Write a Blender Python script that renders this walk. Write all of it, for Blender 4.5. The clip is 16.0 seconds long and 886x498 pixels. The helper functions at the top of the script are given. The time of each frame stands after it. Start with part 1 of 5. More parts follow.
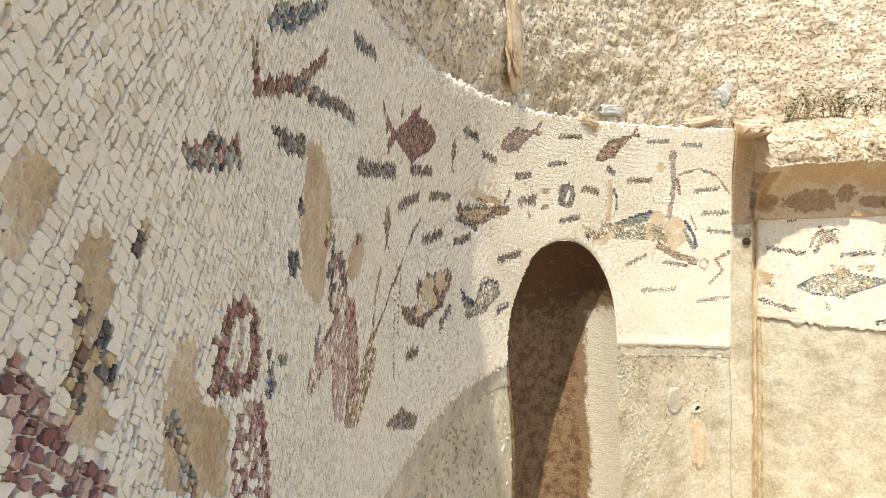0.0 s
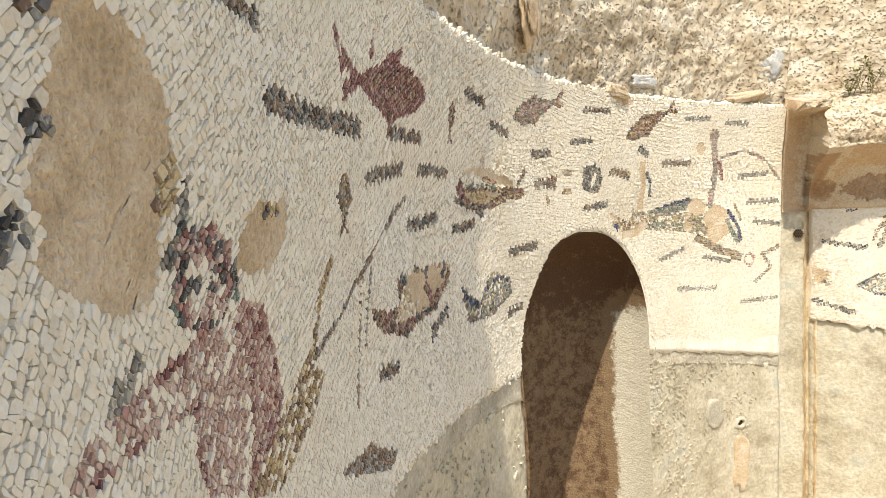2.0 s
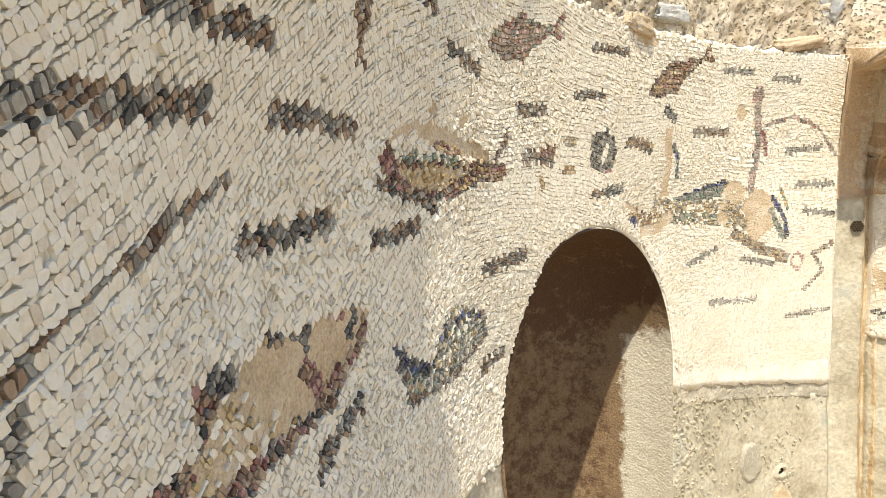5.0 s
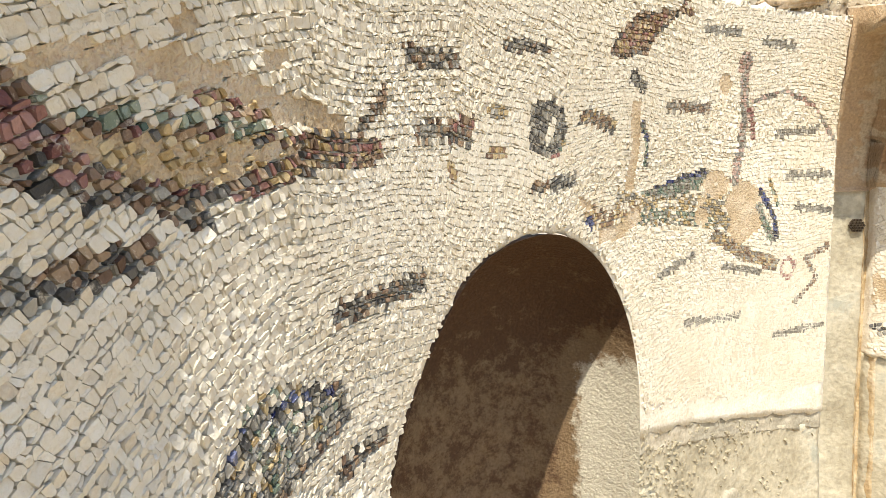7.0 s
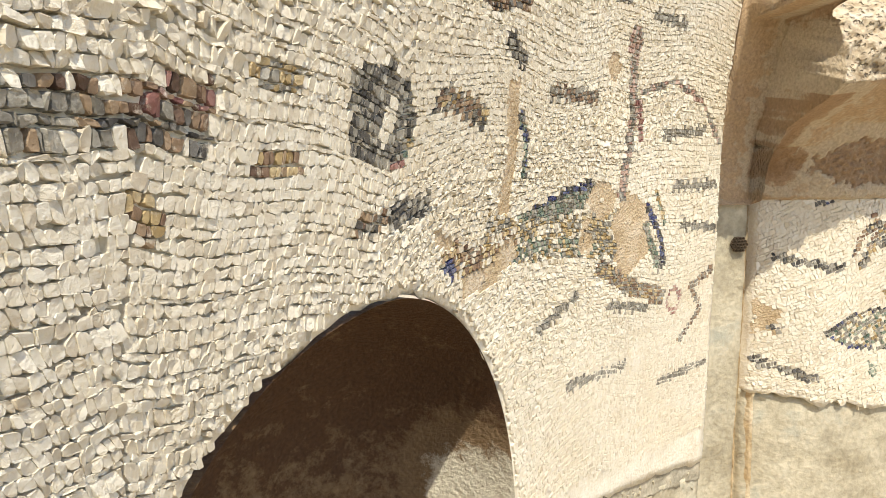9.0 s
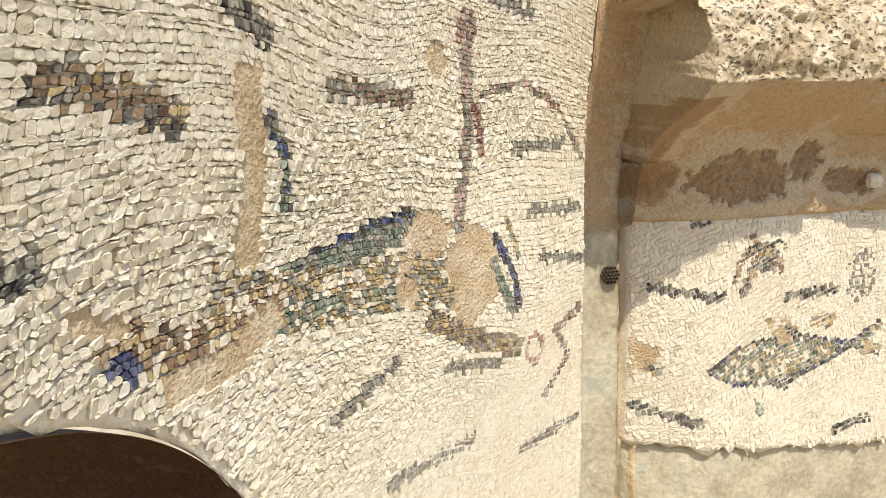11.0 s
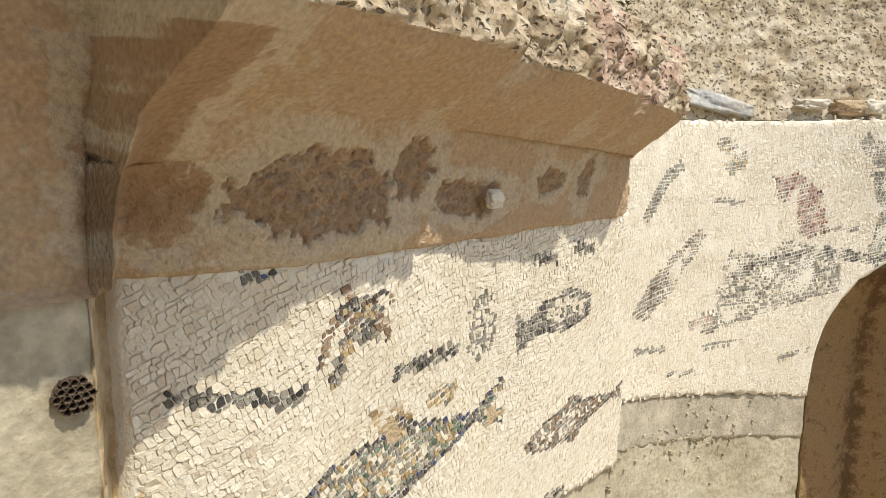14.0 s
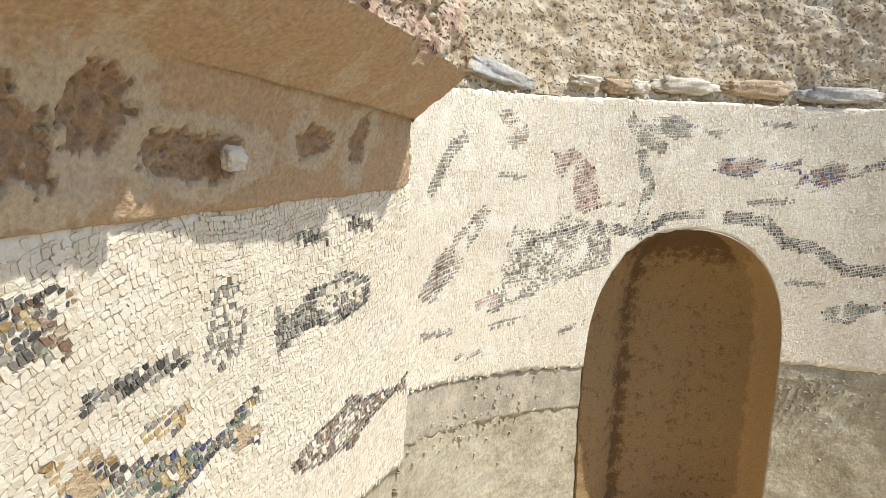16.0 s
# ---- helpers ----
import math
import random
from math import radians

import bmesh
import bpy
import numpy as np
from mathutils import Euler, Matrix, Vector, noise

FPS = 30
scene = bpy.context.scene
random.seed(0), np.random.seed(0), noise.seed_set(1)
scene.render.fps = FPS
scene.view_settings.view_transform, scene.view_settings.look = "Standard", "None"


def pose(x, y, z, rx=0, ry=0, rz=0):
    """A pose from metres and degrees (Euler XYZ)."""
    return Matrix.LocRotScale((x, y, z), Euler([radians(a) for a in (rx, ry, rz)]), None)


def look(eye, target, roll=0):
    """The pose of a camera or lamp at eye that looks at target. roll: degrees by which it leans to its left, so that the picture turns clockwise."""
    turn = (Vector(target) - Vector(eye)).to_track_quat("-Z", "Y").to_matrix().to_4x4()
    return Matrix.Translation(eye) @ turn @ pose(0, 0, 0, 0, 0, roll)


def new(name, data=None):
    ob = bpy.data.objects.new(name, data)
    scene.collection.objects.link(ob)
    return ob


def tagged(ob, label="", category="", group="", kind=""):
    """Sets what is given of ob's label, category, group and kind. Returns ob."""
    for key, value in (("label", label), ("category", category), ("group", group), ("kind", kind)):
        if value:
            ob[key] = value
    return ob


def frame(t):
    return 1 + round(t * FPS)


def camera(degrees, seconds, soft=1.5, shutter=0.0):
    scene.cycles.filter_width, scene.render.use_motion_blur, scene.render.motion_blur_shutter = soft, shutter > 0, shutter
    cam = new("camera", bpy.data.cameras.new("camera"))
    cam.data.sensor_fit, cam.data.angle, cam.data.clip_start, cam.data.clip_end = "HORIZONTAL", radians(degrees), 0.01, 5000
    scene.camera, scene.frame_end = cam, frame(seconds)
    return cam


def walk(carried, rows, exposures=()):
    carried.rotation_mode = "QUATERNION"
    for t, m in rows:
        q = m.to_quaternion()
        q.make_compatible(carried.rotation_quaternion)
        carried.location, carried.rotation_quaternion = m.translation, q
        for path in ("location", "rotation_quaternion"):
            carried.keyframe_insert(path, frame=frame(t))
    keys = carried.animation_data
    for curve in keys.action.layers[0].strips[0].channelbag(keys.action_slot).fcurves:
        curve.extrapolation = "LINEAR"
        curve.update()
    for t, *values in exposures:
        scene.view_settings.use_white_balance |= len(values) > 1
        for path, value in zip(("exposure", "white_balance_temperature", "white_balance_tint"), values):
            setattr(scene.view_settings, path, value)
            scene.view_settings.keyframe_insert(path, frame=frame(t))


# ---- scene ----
cam = camera(68.7, 16.0, soft=0.7)
PATH = [
    (0, (-0.198, -1.07, 1.451), (-0.173, 0.921, 1.264), -2.7),
    (0.5, (-0.173, -0.976, 1.446), (-0.235, 1.014, 1.251), -2.7),
    (1, (-0.147, -0.914, 1.433), (-0.286, 1.073, 1.253), -2.9),
    (1.5, (-0.136, -0.865, 1.421), (-0.223, 1.122, 1.212), -3.2),
    (2, (-0.138, -0.773, 1.404), (-0.188, 1.217, 1.211), -2.8),
    (2.5, (-0.144, -0.623, 1.405), (-0.184, 1.368, 1.219), -3.1),
    (3, (-0.15, -0.474, 1.406), (-0.178, 1.513, 1.178), -3.3),
    (3.2, (-0.152, -0.427, 1.408), (-0.147, 1.562, 1.194), -3.3),
    (5.3, (-0.059, -0.049, 1.386), (-0.03, 1.935, 1.135), -2.8),
    (5.5, (-0.038, 0.011, 1.387), (-0.016, 1.996, 1.143), -2.8),
    (6, (0.011, 0.112, 1.395), (-0.007, 2.1, 1.176), -3.1),
    (6.5, (0.037, 0.168, 1.389), (0.081, 2.15, 1.127), -3.6),
    (7, (0.045, 0.259, 1.371), (0.181, 2.234, 1.084), -2.5),
    (7.5, (0.066, 0.419, 1.383), (0.352, 2.383, 1.134), -2.0),
    (8, (0.088, 0.583, 1.387), (0.513, 2.518, 1.11), -1.8),
    (8.5, (0.119, 0.669, 1.389), (0.689, 2.56, 1.073), -1.3),
    (8.7, (0.129, 0.686, 1.387), (0.73, 2.564, 1.052), -1.1),
    (10.8, (0.342, 0.876, 1.378), (1.24, 2.642, 1.107), -1.9),
    (11, (0.379, 0.903, 1.377), (1.299, 2.656, 1.094), -1.7),
    (11.5, (0.496, 0.972, 1.37), (1.506, 2.672, 1.07), -1.3),
    (12, (0.57, 1.019, 1.379), (1.687, 2.651, 1.079), -1.0),
    (12.5, (0.635, 1.054, 1.371), (1.956, 2.526, 1.072), -0.6),
    (13, (0.704, 1.103, 1.351), (2.195, 2.399, 1.04), -0.2),
    (13.5, (0.779, 1.184, 1.353), (2.365, 2.36, 1.032), 0.4),
    (14, (0.875, 1.254, 1.364), (2.61, 2.208, 1.082), 0.7),
    (14.5, (0.934, 1.304, 1.353), (2.747, 2.087, 1.038), 1.2),
    (15, (0.961, 1.306, 1.346), (2.842, 1.901, 1.016), 2.6),
    (15.5, (1.007, 1.292, 1.337), (2.934, 1.727, 1.022), 2.5),
    (16, (1.072, 1.283, 1.329), (3.013, 1.642, 1.009), 2.2),
]
# exposure is keyed with the walk
walk(cam, [(t, look(eye, target, roll)) for t, eye, target, roll in PATH], exposures=[(0, 0.87, 6500, 10), (6.5, 0.86, 6500, 10), (8.5, 0.64, 6500, 10), (11, 0.50, 6500, 10), (13.5, 0.32, 6450, 10), (14.5, 0.34, 6250, 10), (16, 0.42, 6050, 10)])

# ---- light: a high sun and a clear sky ----
TO_SUN = Vector((-0.045, -0.22, 0.36)).normalized()
world = bpy.data.worlds.new("sky")
scene.world = world
world.use_nodes = True
sky = world.node_tree.nodes.new("ShaderNodeTexSky")
sky.sky_type, sky.sun_disc = "NISHITA", False
sky.sun_elevation = math.asin(TO_SUN.z)
sky.sun_rotation = math.atan2(TO_SUN.x, TO_SUN.y)
world.node_tree.links.new(sky.outputs[0], world.node_tree.nodes["Background"].inputs[0])
world.node_tree.nodes["Background"].inputs[1].default_value = 0.15
sun_data = bpy.data.lights.new("sun", "SUN")
sun_data.energy, sun_data.angle, sun_data.color = 3.4, radians(0.55), (1.0, 0.93, 0.80)
sun = new("sun", sun_data)
sun.matrix_world = look(TO_SUN * 30, (0, 0, 0))


# ---- materials ----
def material(name, stops, scale=8.0, fine=90.0, rough=0.85, bump=0.5, pits=0.0, stain=None, spread=(0.32, 0.68)):
    """A mineral surface: colours mixed by a coarse noise, a fine grain, relief of both, and, if asked, pits and stains."""
    m = bpy.data.materials.new(name)
    m.use_nodes = True
    t = m.node_tree
    n, link = t.nodes, t.links.new
    shader = n["Principled BSDF"]
    place = n.new("ShaderNodeTexCoord")
    coarse, grain = n.new("ShaderNodeTexNoise"), n.new("ShaderNodeTexNoise")
    coarse.inputs["Scale"].default_value, coarse.inputs["Detail"].default_value, coarse.inputs["Roughness"].default_value = scale, 8, 0.65
    grain.inputs["Scale"].default_value, grain.inputs["Detail"].default_value = fine, 6
    for tex in (coarse, grain):
        link(place.outputs["Object"], tex.inputs["Vector"])
    ramp = n.new("ShaderNodeValToRGB")
    ramp.color_ramp.elements[0].position, ramp.color_ramp.elements[0].color = spread[0], (*stops[0], 1)
    ramp.color_ramp.elements[1].position, ramp.color_ramp.elements[1].color = spread[1], (*stops[-1], 1)
    for k, c in enumerate(stops[1:-1]):
        e = ramp.color_ramp.elements.new(spread[0] + (spread[1] - spread[0]) * (k + 1) / (len(stops) - 1))
        e.color = (*c, 1)
    link(coarse.outputs["Fac"], ramp.inputs["Fac"])
    mix = n.new("ShaderNodeMix")
    mix.data_type, mix.blend_type = "RGBA", "OVERLAY"
    mix.inputs[0].default_value = 0.45
    link(ramp.outputs["Color"], mix.inputs[6])
    link(grain.outputs["Fac"], mix.inputs[7])
    colour = mix.outputs[2]
    if stain:
        blot, cut, over = n.new("ShaderNodeTexNoise"), n.new("ShaderNodeMapRange"), n.new("ShaderNodeMix")
        blot.inputs["Scale"].default_value, blot.inputs["Detail"].default_value, blot.inputs["Roughness"].default_value = stain[1], 10, 0.7
        link(place.outputs["Object"], blot.inputs["Vector"])
        cut.inputs[1].default_value, cut.inputs[2].default_value = stain[2], stain[2] + 0.09
        link(blot.outputs["Fac"], cut.inputs[0])
        over.data_type = "RGBA"
        link(cut.outputs[0], over.inputs[0])
        link(colour, over.inputs[6])
        over.inputs[7].default_value = (*stain[0], 1)
        colour = over.outputs[2]
    link(colour, shader.inputs["Base Color"])
    shader.inputs["Roughness"].default_value = rough
    shader.inputs["Specular IOR Level"].default_value = 0.25
    add = n.new("ShaderNodeMath")
    add.operation = "MULTIPLY_ADD"
    link(grain.outputs["Fac"], add.inputs[0])
    add.inputs[1].default_value = 0.5
    link(coarse.outputs["Fac"], add.inputs[2])
    height = add.outputs[0]
    if pits:
        cell, low, both = n.new("ShaderNodeTexVoronoi"), n.new("ShaderNodeMapRange"), n.new("ShaderNodeMath")
        cell.inputs["Scale"].default_value = pits
        bent, sway = n.new("ShaderNodeMixRGB"), n.new("ShaderNodeTexNoise")
        bent.blend_type, bent.inputs[0].default_value = "ADD", 0.035
        sway.inputs["Scale"].default_value, sway.inputs["Detail"].default_value = 24, 4
        link(place.outputs["Object"], sway.inputs["Vector"])
        link(place.outputs["Object"], bent.inputs[1])
        link(sway.outputs["Color"], bent.inputs[2])
        link(bent.outputs[0], cell.inputs["Vector"])
        low.inputs[1].default_value, low.inputs[2].default_value = 0.05, 0.4
        link(cell.outputs["Distance"], low.inputs[0])
        both.operation = "ADD"
        link(height, both.inputs[0])
        link(low.outputs[0], both.inputs[1])
        height = both.outputs[0]
    relief = n.new("ShaderNodeBump")
    relief.inputs["Strength"].default_value, relief.inputs["Distance"].default_value = bump, 0.006
    link(height, relief.inputs["Height"])
    link(relief.outputs["Normal"], shader.inputs["Normal"])
    return m


def tessera_material(name, dark, mid, light, rough=0.6, coat=0.0):
    """Cut stone or glass cubes, each of its own shade."""
    m = bpy.data.materials.new(name)
    m.use_nodes = True
    t = m.node_tree
    n, link = t.nodes, t.links.new
    shader = n["Principled BSDF"]
    island, thing, place = n.new("ShaderNodeNewGeometry"), n.new("ShaderNodeObjectInfo"), n.new("ShaderNodeTexCoord")
    add, wrap, ramp = n.new("ShaderNodeMath"), n.new("ShaderNodeMath"), n.new("ShaderNodeValToRGB")
    add.operation, wrap.operation = "ADD", "FRACT"
    link(island.outputs["Random Per Island"], add.inputs[0])
    link(thing.outputs["Random"], add.inputs[1])
    link(add.outputs[0], wrap.inputs[0])
    link(wrap.outputs[0], ramp.inputs["Fac"])
    ramp.color_ramp.elements[0].position, ramp.color_ramp.elements[0].color = 0.0, (*dark, 1)
    ramp.color_ramp.elements[1].position, ramp.color_ramp.elements[1].color = 1.0, (*light, 1)
    ramp.color_ramp.elements.new(0.25).color = (*mid, 1)
    grain = n.new("ShaderNodeTexNoise")
    grain.inputs["Scale"].default_value, grain.inputs["Detail"].default_value, grain.inputs["Roughness"].default_value = 260, 5, 0.6
    link(place.outputs["Object"], grain.inputs["Vector"])
    mix = n.new("ShaderNodeMix")
    mix.data_type, mix.blend_type = "RGBA", "OVERLAY"
    mix.inputs[0].default_value = 0.4
    link(ramp.outputs["Color"], mix.inputs[6])
    link(grain.outputs["Fac"], mix.inputs[7])
    stain, span, wash = n.new("ShaderNodeTexNoise"), n.new("ShaderNodeMapRange"), n.new("ShaderNodeMix")
    stain.inputs["Scale"].default_value, stain.inputs["Detail"].default_value, stain.inputs["Roughness"].default_value = 7, 9, 0.68
    link(place.outputs["Object"], stain.inputs["Vector"])
    span.inputs[1].default_value, span.inputs[2].default_value, span.inputs[4].default_value = 0.45, 0.70, 0.75
    link(stain.outputs["Fac"], span.inputs[0])
    wash.data_type = "RGBA"
    link(span.outputs[0], wash.inputs[0])
    link(mix.outputs[2], wash.inputs[6])
    wash.inputs[7].default_value = (0.72, 0.635, 0.475, 1)
    colour = wash.outputs[2] if dark[0] > 0.5 else mix.outputs[2]
    # a crust of lime on worn cubes
    crust, limit, lime = n.new("ShaderNodeTexNoise"), n.new("ShaderNodeMapRange"), n.new("ShaderNodeMix")
    crust.inputs["Scale"].default_value, crust.inputs["Detail"].default_value, crust.inputs["Roughness"].default_value = 95, 9, 0.72
    link(place.outputs["Object"], crust.inputs["Vector"])
    limit.inputs[1].default_value, limit.inputs[2].default_value, limit.inputs[4].default_value = 0.55, 0.66, 0.7
    link(crust.outputs["Fac"], limit.inputs[0])
    lime.data_type = "RGBA"
    link(limit.outputs[0], lime.inputs[0])
    link(colour, lime.inputs[6])
    lime.inputs[7].default_value = (0.76, 0.70, 0.57, 1)
    link(lime.outputs[2], shader.inputs["Base Color"])
    shader.inputs["Roughness"].default_value = rough
    shader.inputs["Specular IOR Level"].default_value = 0.3 + coat
    relief = n.new("ShaderNodeBump")
    relief.inputs["Strength"].default_value, relief.inputs["Distance"].default_value = 0.75, 0.0028
    both = n.new("ShaderNodeMath")
    both.operation = "ADD"
    link(grain.outputs["Fac"], both.inputs[0])
    link(crust.outputs["Fac"], both.inputs[1])
    link(both.outputs[0], relief.inputs["Height"])
    link(relief.outputs["Normal"], shader.inputs["Normal"])
    return m


MORTAR = material("bedding_mortar", [(0.62, 0.545, 0.42), (0.74, 0.68, 0.55), (0.81, 0.77, 0.65)], 14, 160, bump=0.8)
PEACH = material("pink_mortar", [(0.45, 0.33, 0.19), (0.59, 0.46, 0.295), (0.69, 0.575, 0.42)], 16, 240, bump=1.8,
                 stain=((0.36, 0.27, 0.17), 22, 0.62))
PLASTER = material("lime_plaster", [(0.34, 0.295, 0.20), (0.455, 0.405, 0.29), (0.55, 0.50, 0.375)], 7, 80, bump=1.1,
                   stain=((0.40, 0.39, 0.31), 7, 0.58))
FLAKED = material("flaked_plaster", [(0.55, 0.47, 0.33), (0.68, 0.62, 0.48), (0.78, 0.74, 0.63)], 11, 130, bump=1.0,
                  stain=((0.82, 0.80, 0.76), 16, 0.60))
BAND = material("grey_band", [(0.30, 0.27, 0.20), (0.41, 0.37, 0.28), (0.55, 0.48, 0.36)], 10, 140, bump=0.6)
CORE = material("rubble_core", [(0.35, 0.265, 0.16), (0.54, 0.45, 0.315), (0.66, 0.585, 0.45)], 9, 70, bump=1.5, pits=75,
                stain=((0.52, 0.55, 0.56), 5, 0.66))


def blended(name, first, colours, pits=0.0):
    """A plaster whose coat (attribute "coat": 0 bare and sooty, 1 sound) changes along ragged edges. In the niches it
    also paints sun and shade.
    """
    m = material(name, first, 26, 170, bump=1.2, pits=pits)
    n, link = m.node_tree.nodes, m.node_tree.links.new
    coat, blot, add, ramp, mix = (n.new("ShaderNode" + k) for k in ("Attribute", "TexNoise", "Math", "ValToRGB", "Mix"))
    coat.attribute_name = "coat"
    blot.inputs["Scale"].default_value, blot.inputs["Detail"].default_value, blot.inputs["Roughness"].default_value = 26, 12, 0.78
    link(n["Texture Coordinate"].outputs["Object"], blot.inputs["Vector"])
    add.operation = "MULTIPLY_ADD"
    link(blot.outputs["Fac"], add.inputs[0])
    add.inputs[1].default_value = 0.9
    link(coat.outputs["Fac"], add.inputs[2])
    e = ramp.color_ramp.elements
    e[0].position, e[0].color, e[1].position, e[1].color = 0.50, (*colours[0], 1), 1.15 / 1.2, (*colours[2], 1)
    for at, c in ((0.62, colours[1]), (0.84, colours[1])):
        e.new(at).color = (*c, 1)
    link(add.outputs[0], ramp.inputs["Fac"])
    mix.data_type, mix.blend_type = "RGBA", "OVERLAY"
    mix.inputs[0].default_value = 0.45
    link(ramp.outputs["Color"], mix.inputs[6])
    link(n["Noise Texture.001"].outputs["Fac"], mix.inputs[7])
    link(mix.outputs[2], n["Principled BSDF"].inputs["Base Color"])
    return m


# soot, then brown with shade painted in, then pale for the sunlit part
NICHE_COAT_AND_SUN = blended("niche_plaster", [(0.2, 0.2, 0.2), (0.3, 0.3, 0.3)], [(0.10, 0.055, 0.028), (0.21, 0.14, 0.075), (0.56, 0.51, 0.39)])
# the last colour paints the sunlit orange of the right jamb
FAR_COAT_AND_SUN = blended("far_niche_plaster", [(0.2, 0.2, 0.2), (0.3, 0.3, 0.3)], [(0.17, 0.105, 0.05), (0.37, 0.255, 0.125), (0.52, 0.36, 0.18)])
HOLLOW_COAT = blended("hollow_plaster", [(0.2, 0.2, 0.2), (0.3, 0.3, 0.3)], [(0.38, 0.26, 0.155), (0.51, 0.415, 0.285), (0.455, 0.325, 0.195)], pits=0)
# a darker brown for the inner corner of the hollow
stained = HOLLOW_COAT.node_tree.nodes["Color Ramp.001"].color_ramp.elements.new(0.1)
stained.color = (0.30, 0.19, 0.10, 1)
PINK_RUBBLE = material("pink_rubble", [(0.36, 0.22, 0.15), (0.50, 0.36, 0.26), (0.62, 0.52, 0.40)], 16, 110, bump=1.4, pits=100)
LEDGE = material("weathered_ledge", [(0.34, 0.25, 0.15), (0.54, 0.44, 0.30), (0.68, 0.60, 0.46)], 13, 110, bump=1.4, pits=90,
                 stain=((0.26, 0.20, 0.13), 14, 0.60))
CHANNEL = material("worn_ochre", [(0.32, 0.21, 0.10), (0.50, 0.38, 0.22), (0.64, 0.54, 0.38)], 14, 110, bump=1.0)
EARTH = material("dry_earth", [(0.38, 0.29, 0.18), (0.50, 0.41, 0.28), (0.58, 0.50, 0.36)], 3, 60, bump=0.8)


# ---- the plan ----
CX, CY, RX, RY = 1.531, -0.376, 1.848, 2.217  # the curve of the long apse
ANGLE = np.linspace(0, radians(84), 3000)
ARC = np.concatenate([[0], np.cumsum(np.hypot(np.diff(RX * np.cos(ANGLE)), np.diff(RY * np.sin(ANGLE))))])
APSE_END = 2.79


def wave(u, z):
    """The slow unevenness of old walls."""
    return 0.005 * np.sin(6.3 * u + 2.2 * np.sin(4.1 * z + 0.7)) + 0.004 * np.sin(9.7 * z - 3.9 * u + 1.1) + 0.002 * np.sin(17 * u + 13 * z)


class Apse:
    """The long apse: u runs along the wall, z up, d out of it."""
    @staticmethod
    def at(u, z, d=0.0):
        u, z = np.asarray(u, float), np.asarray(z, float)
        d = d + wave(u, z)
        p = np.interp(u, ARC, ANGLE)
        run = np.minimum(u, 0)
        nx, ny = np.cos(p) / RX, -np.sin(p) / RY
        h = np.hypot(nx, ny)
        nx, ny = nx / h, ny / h
        rise = np.clip(z, 0.9, 1.9) - 1.3
        k = -0.05 * rise - 0.086 * rise ** 2 - d
        return np.stack([CX - RX * np.cos(p) + 0.04 * run - nx * k, CY + RY * np.sin(p) + run - ny * k, z + 0 * u], -1)


class Panel:
    """The short straight wall under the cornice."""
    ox, oy, tx, ty = 1.25, 1.765, 0.9842, -0.1770

    @staticmethod
    def at(u, z, d=0.0):
        u, z = np.asarray(u, float), np.asarray(z, float)
        sunk = np.clip((u + 0.034) / 0.03, 0, 1) * np.clip(1 - u / 0.17, 0, 1) ** 1.5 * np.clip((1.42 - z) / 0.10, 0, 1)
        d = d + 0.8 * wave(u * 1.3 + 4, z) - 0.06 * np.minimum(sunk, 1)
        return np.stack([Panel.ox + Panel.tx * u + Panel.ty * d, Panel.oy + Panel.ty * u - Panel.tx * d, z + 0 * u], -1)


class Far:
    """The second apse."""
    cx, cy, r, first = 1.98, 0.209, 1.5, radians(76.5)

    @staticmethod
    def at(u, z, d=0.0):
        u, z = np.asarray(u, float), np.asarray(z, float)
        d = d + 0.7 * wave(u + 9, z)
        a = Far.first - u / Far.r
        return np.stack([Far.cx + (Far.r - d) * np.cos(a), Far.cy + (Far.r - d) * np.sin(a), z + 0 * u], -1)


def noise_at(p, scale, seed=0.0):
    return noise.fractal(Vector(p) * scale + Vector((seed, seed * 1.7, -seed)), 0.9, 2.0, 4)


def link_mesh(name, verts, faces, mats, index=None, parent=None, label="", smooth=True):
    me = bpy.data.meshes.new(name)
    me.from_pydata([tuple(map(float, v)) for v in verts], [], [tuple(map(int, f)) for f in faces])
    for m in mats if isinstance(mats, (list, tuple)) else [mats]:
        me.materials.append(m)
    if index is not None:
        me.polygons.foreach_set("material_index", np.asarray(index, np.int32))
    me.polygons.foreach_set("use_smooth", np.full(len(faces), smooth))
    me.update()
    ob = new(name, me)
    if parent:
        ob.parent = parent
    if label:
        tagged(ob, label)
    return ob


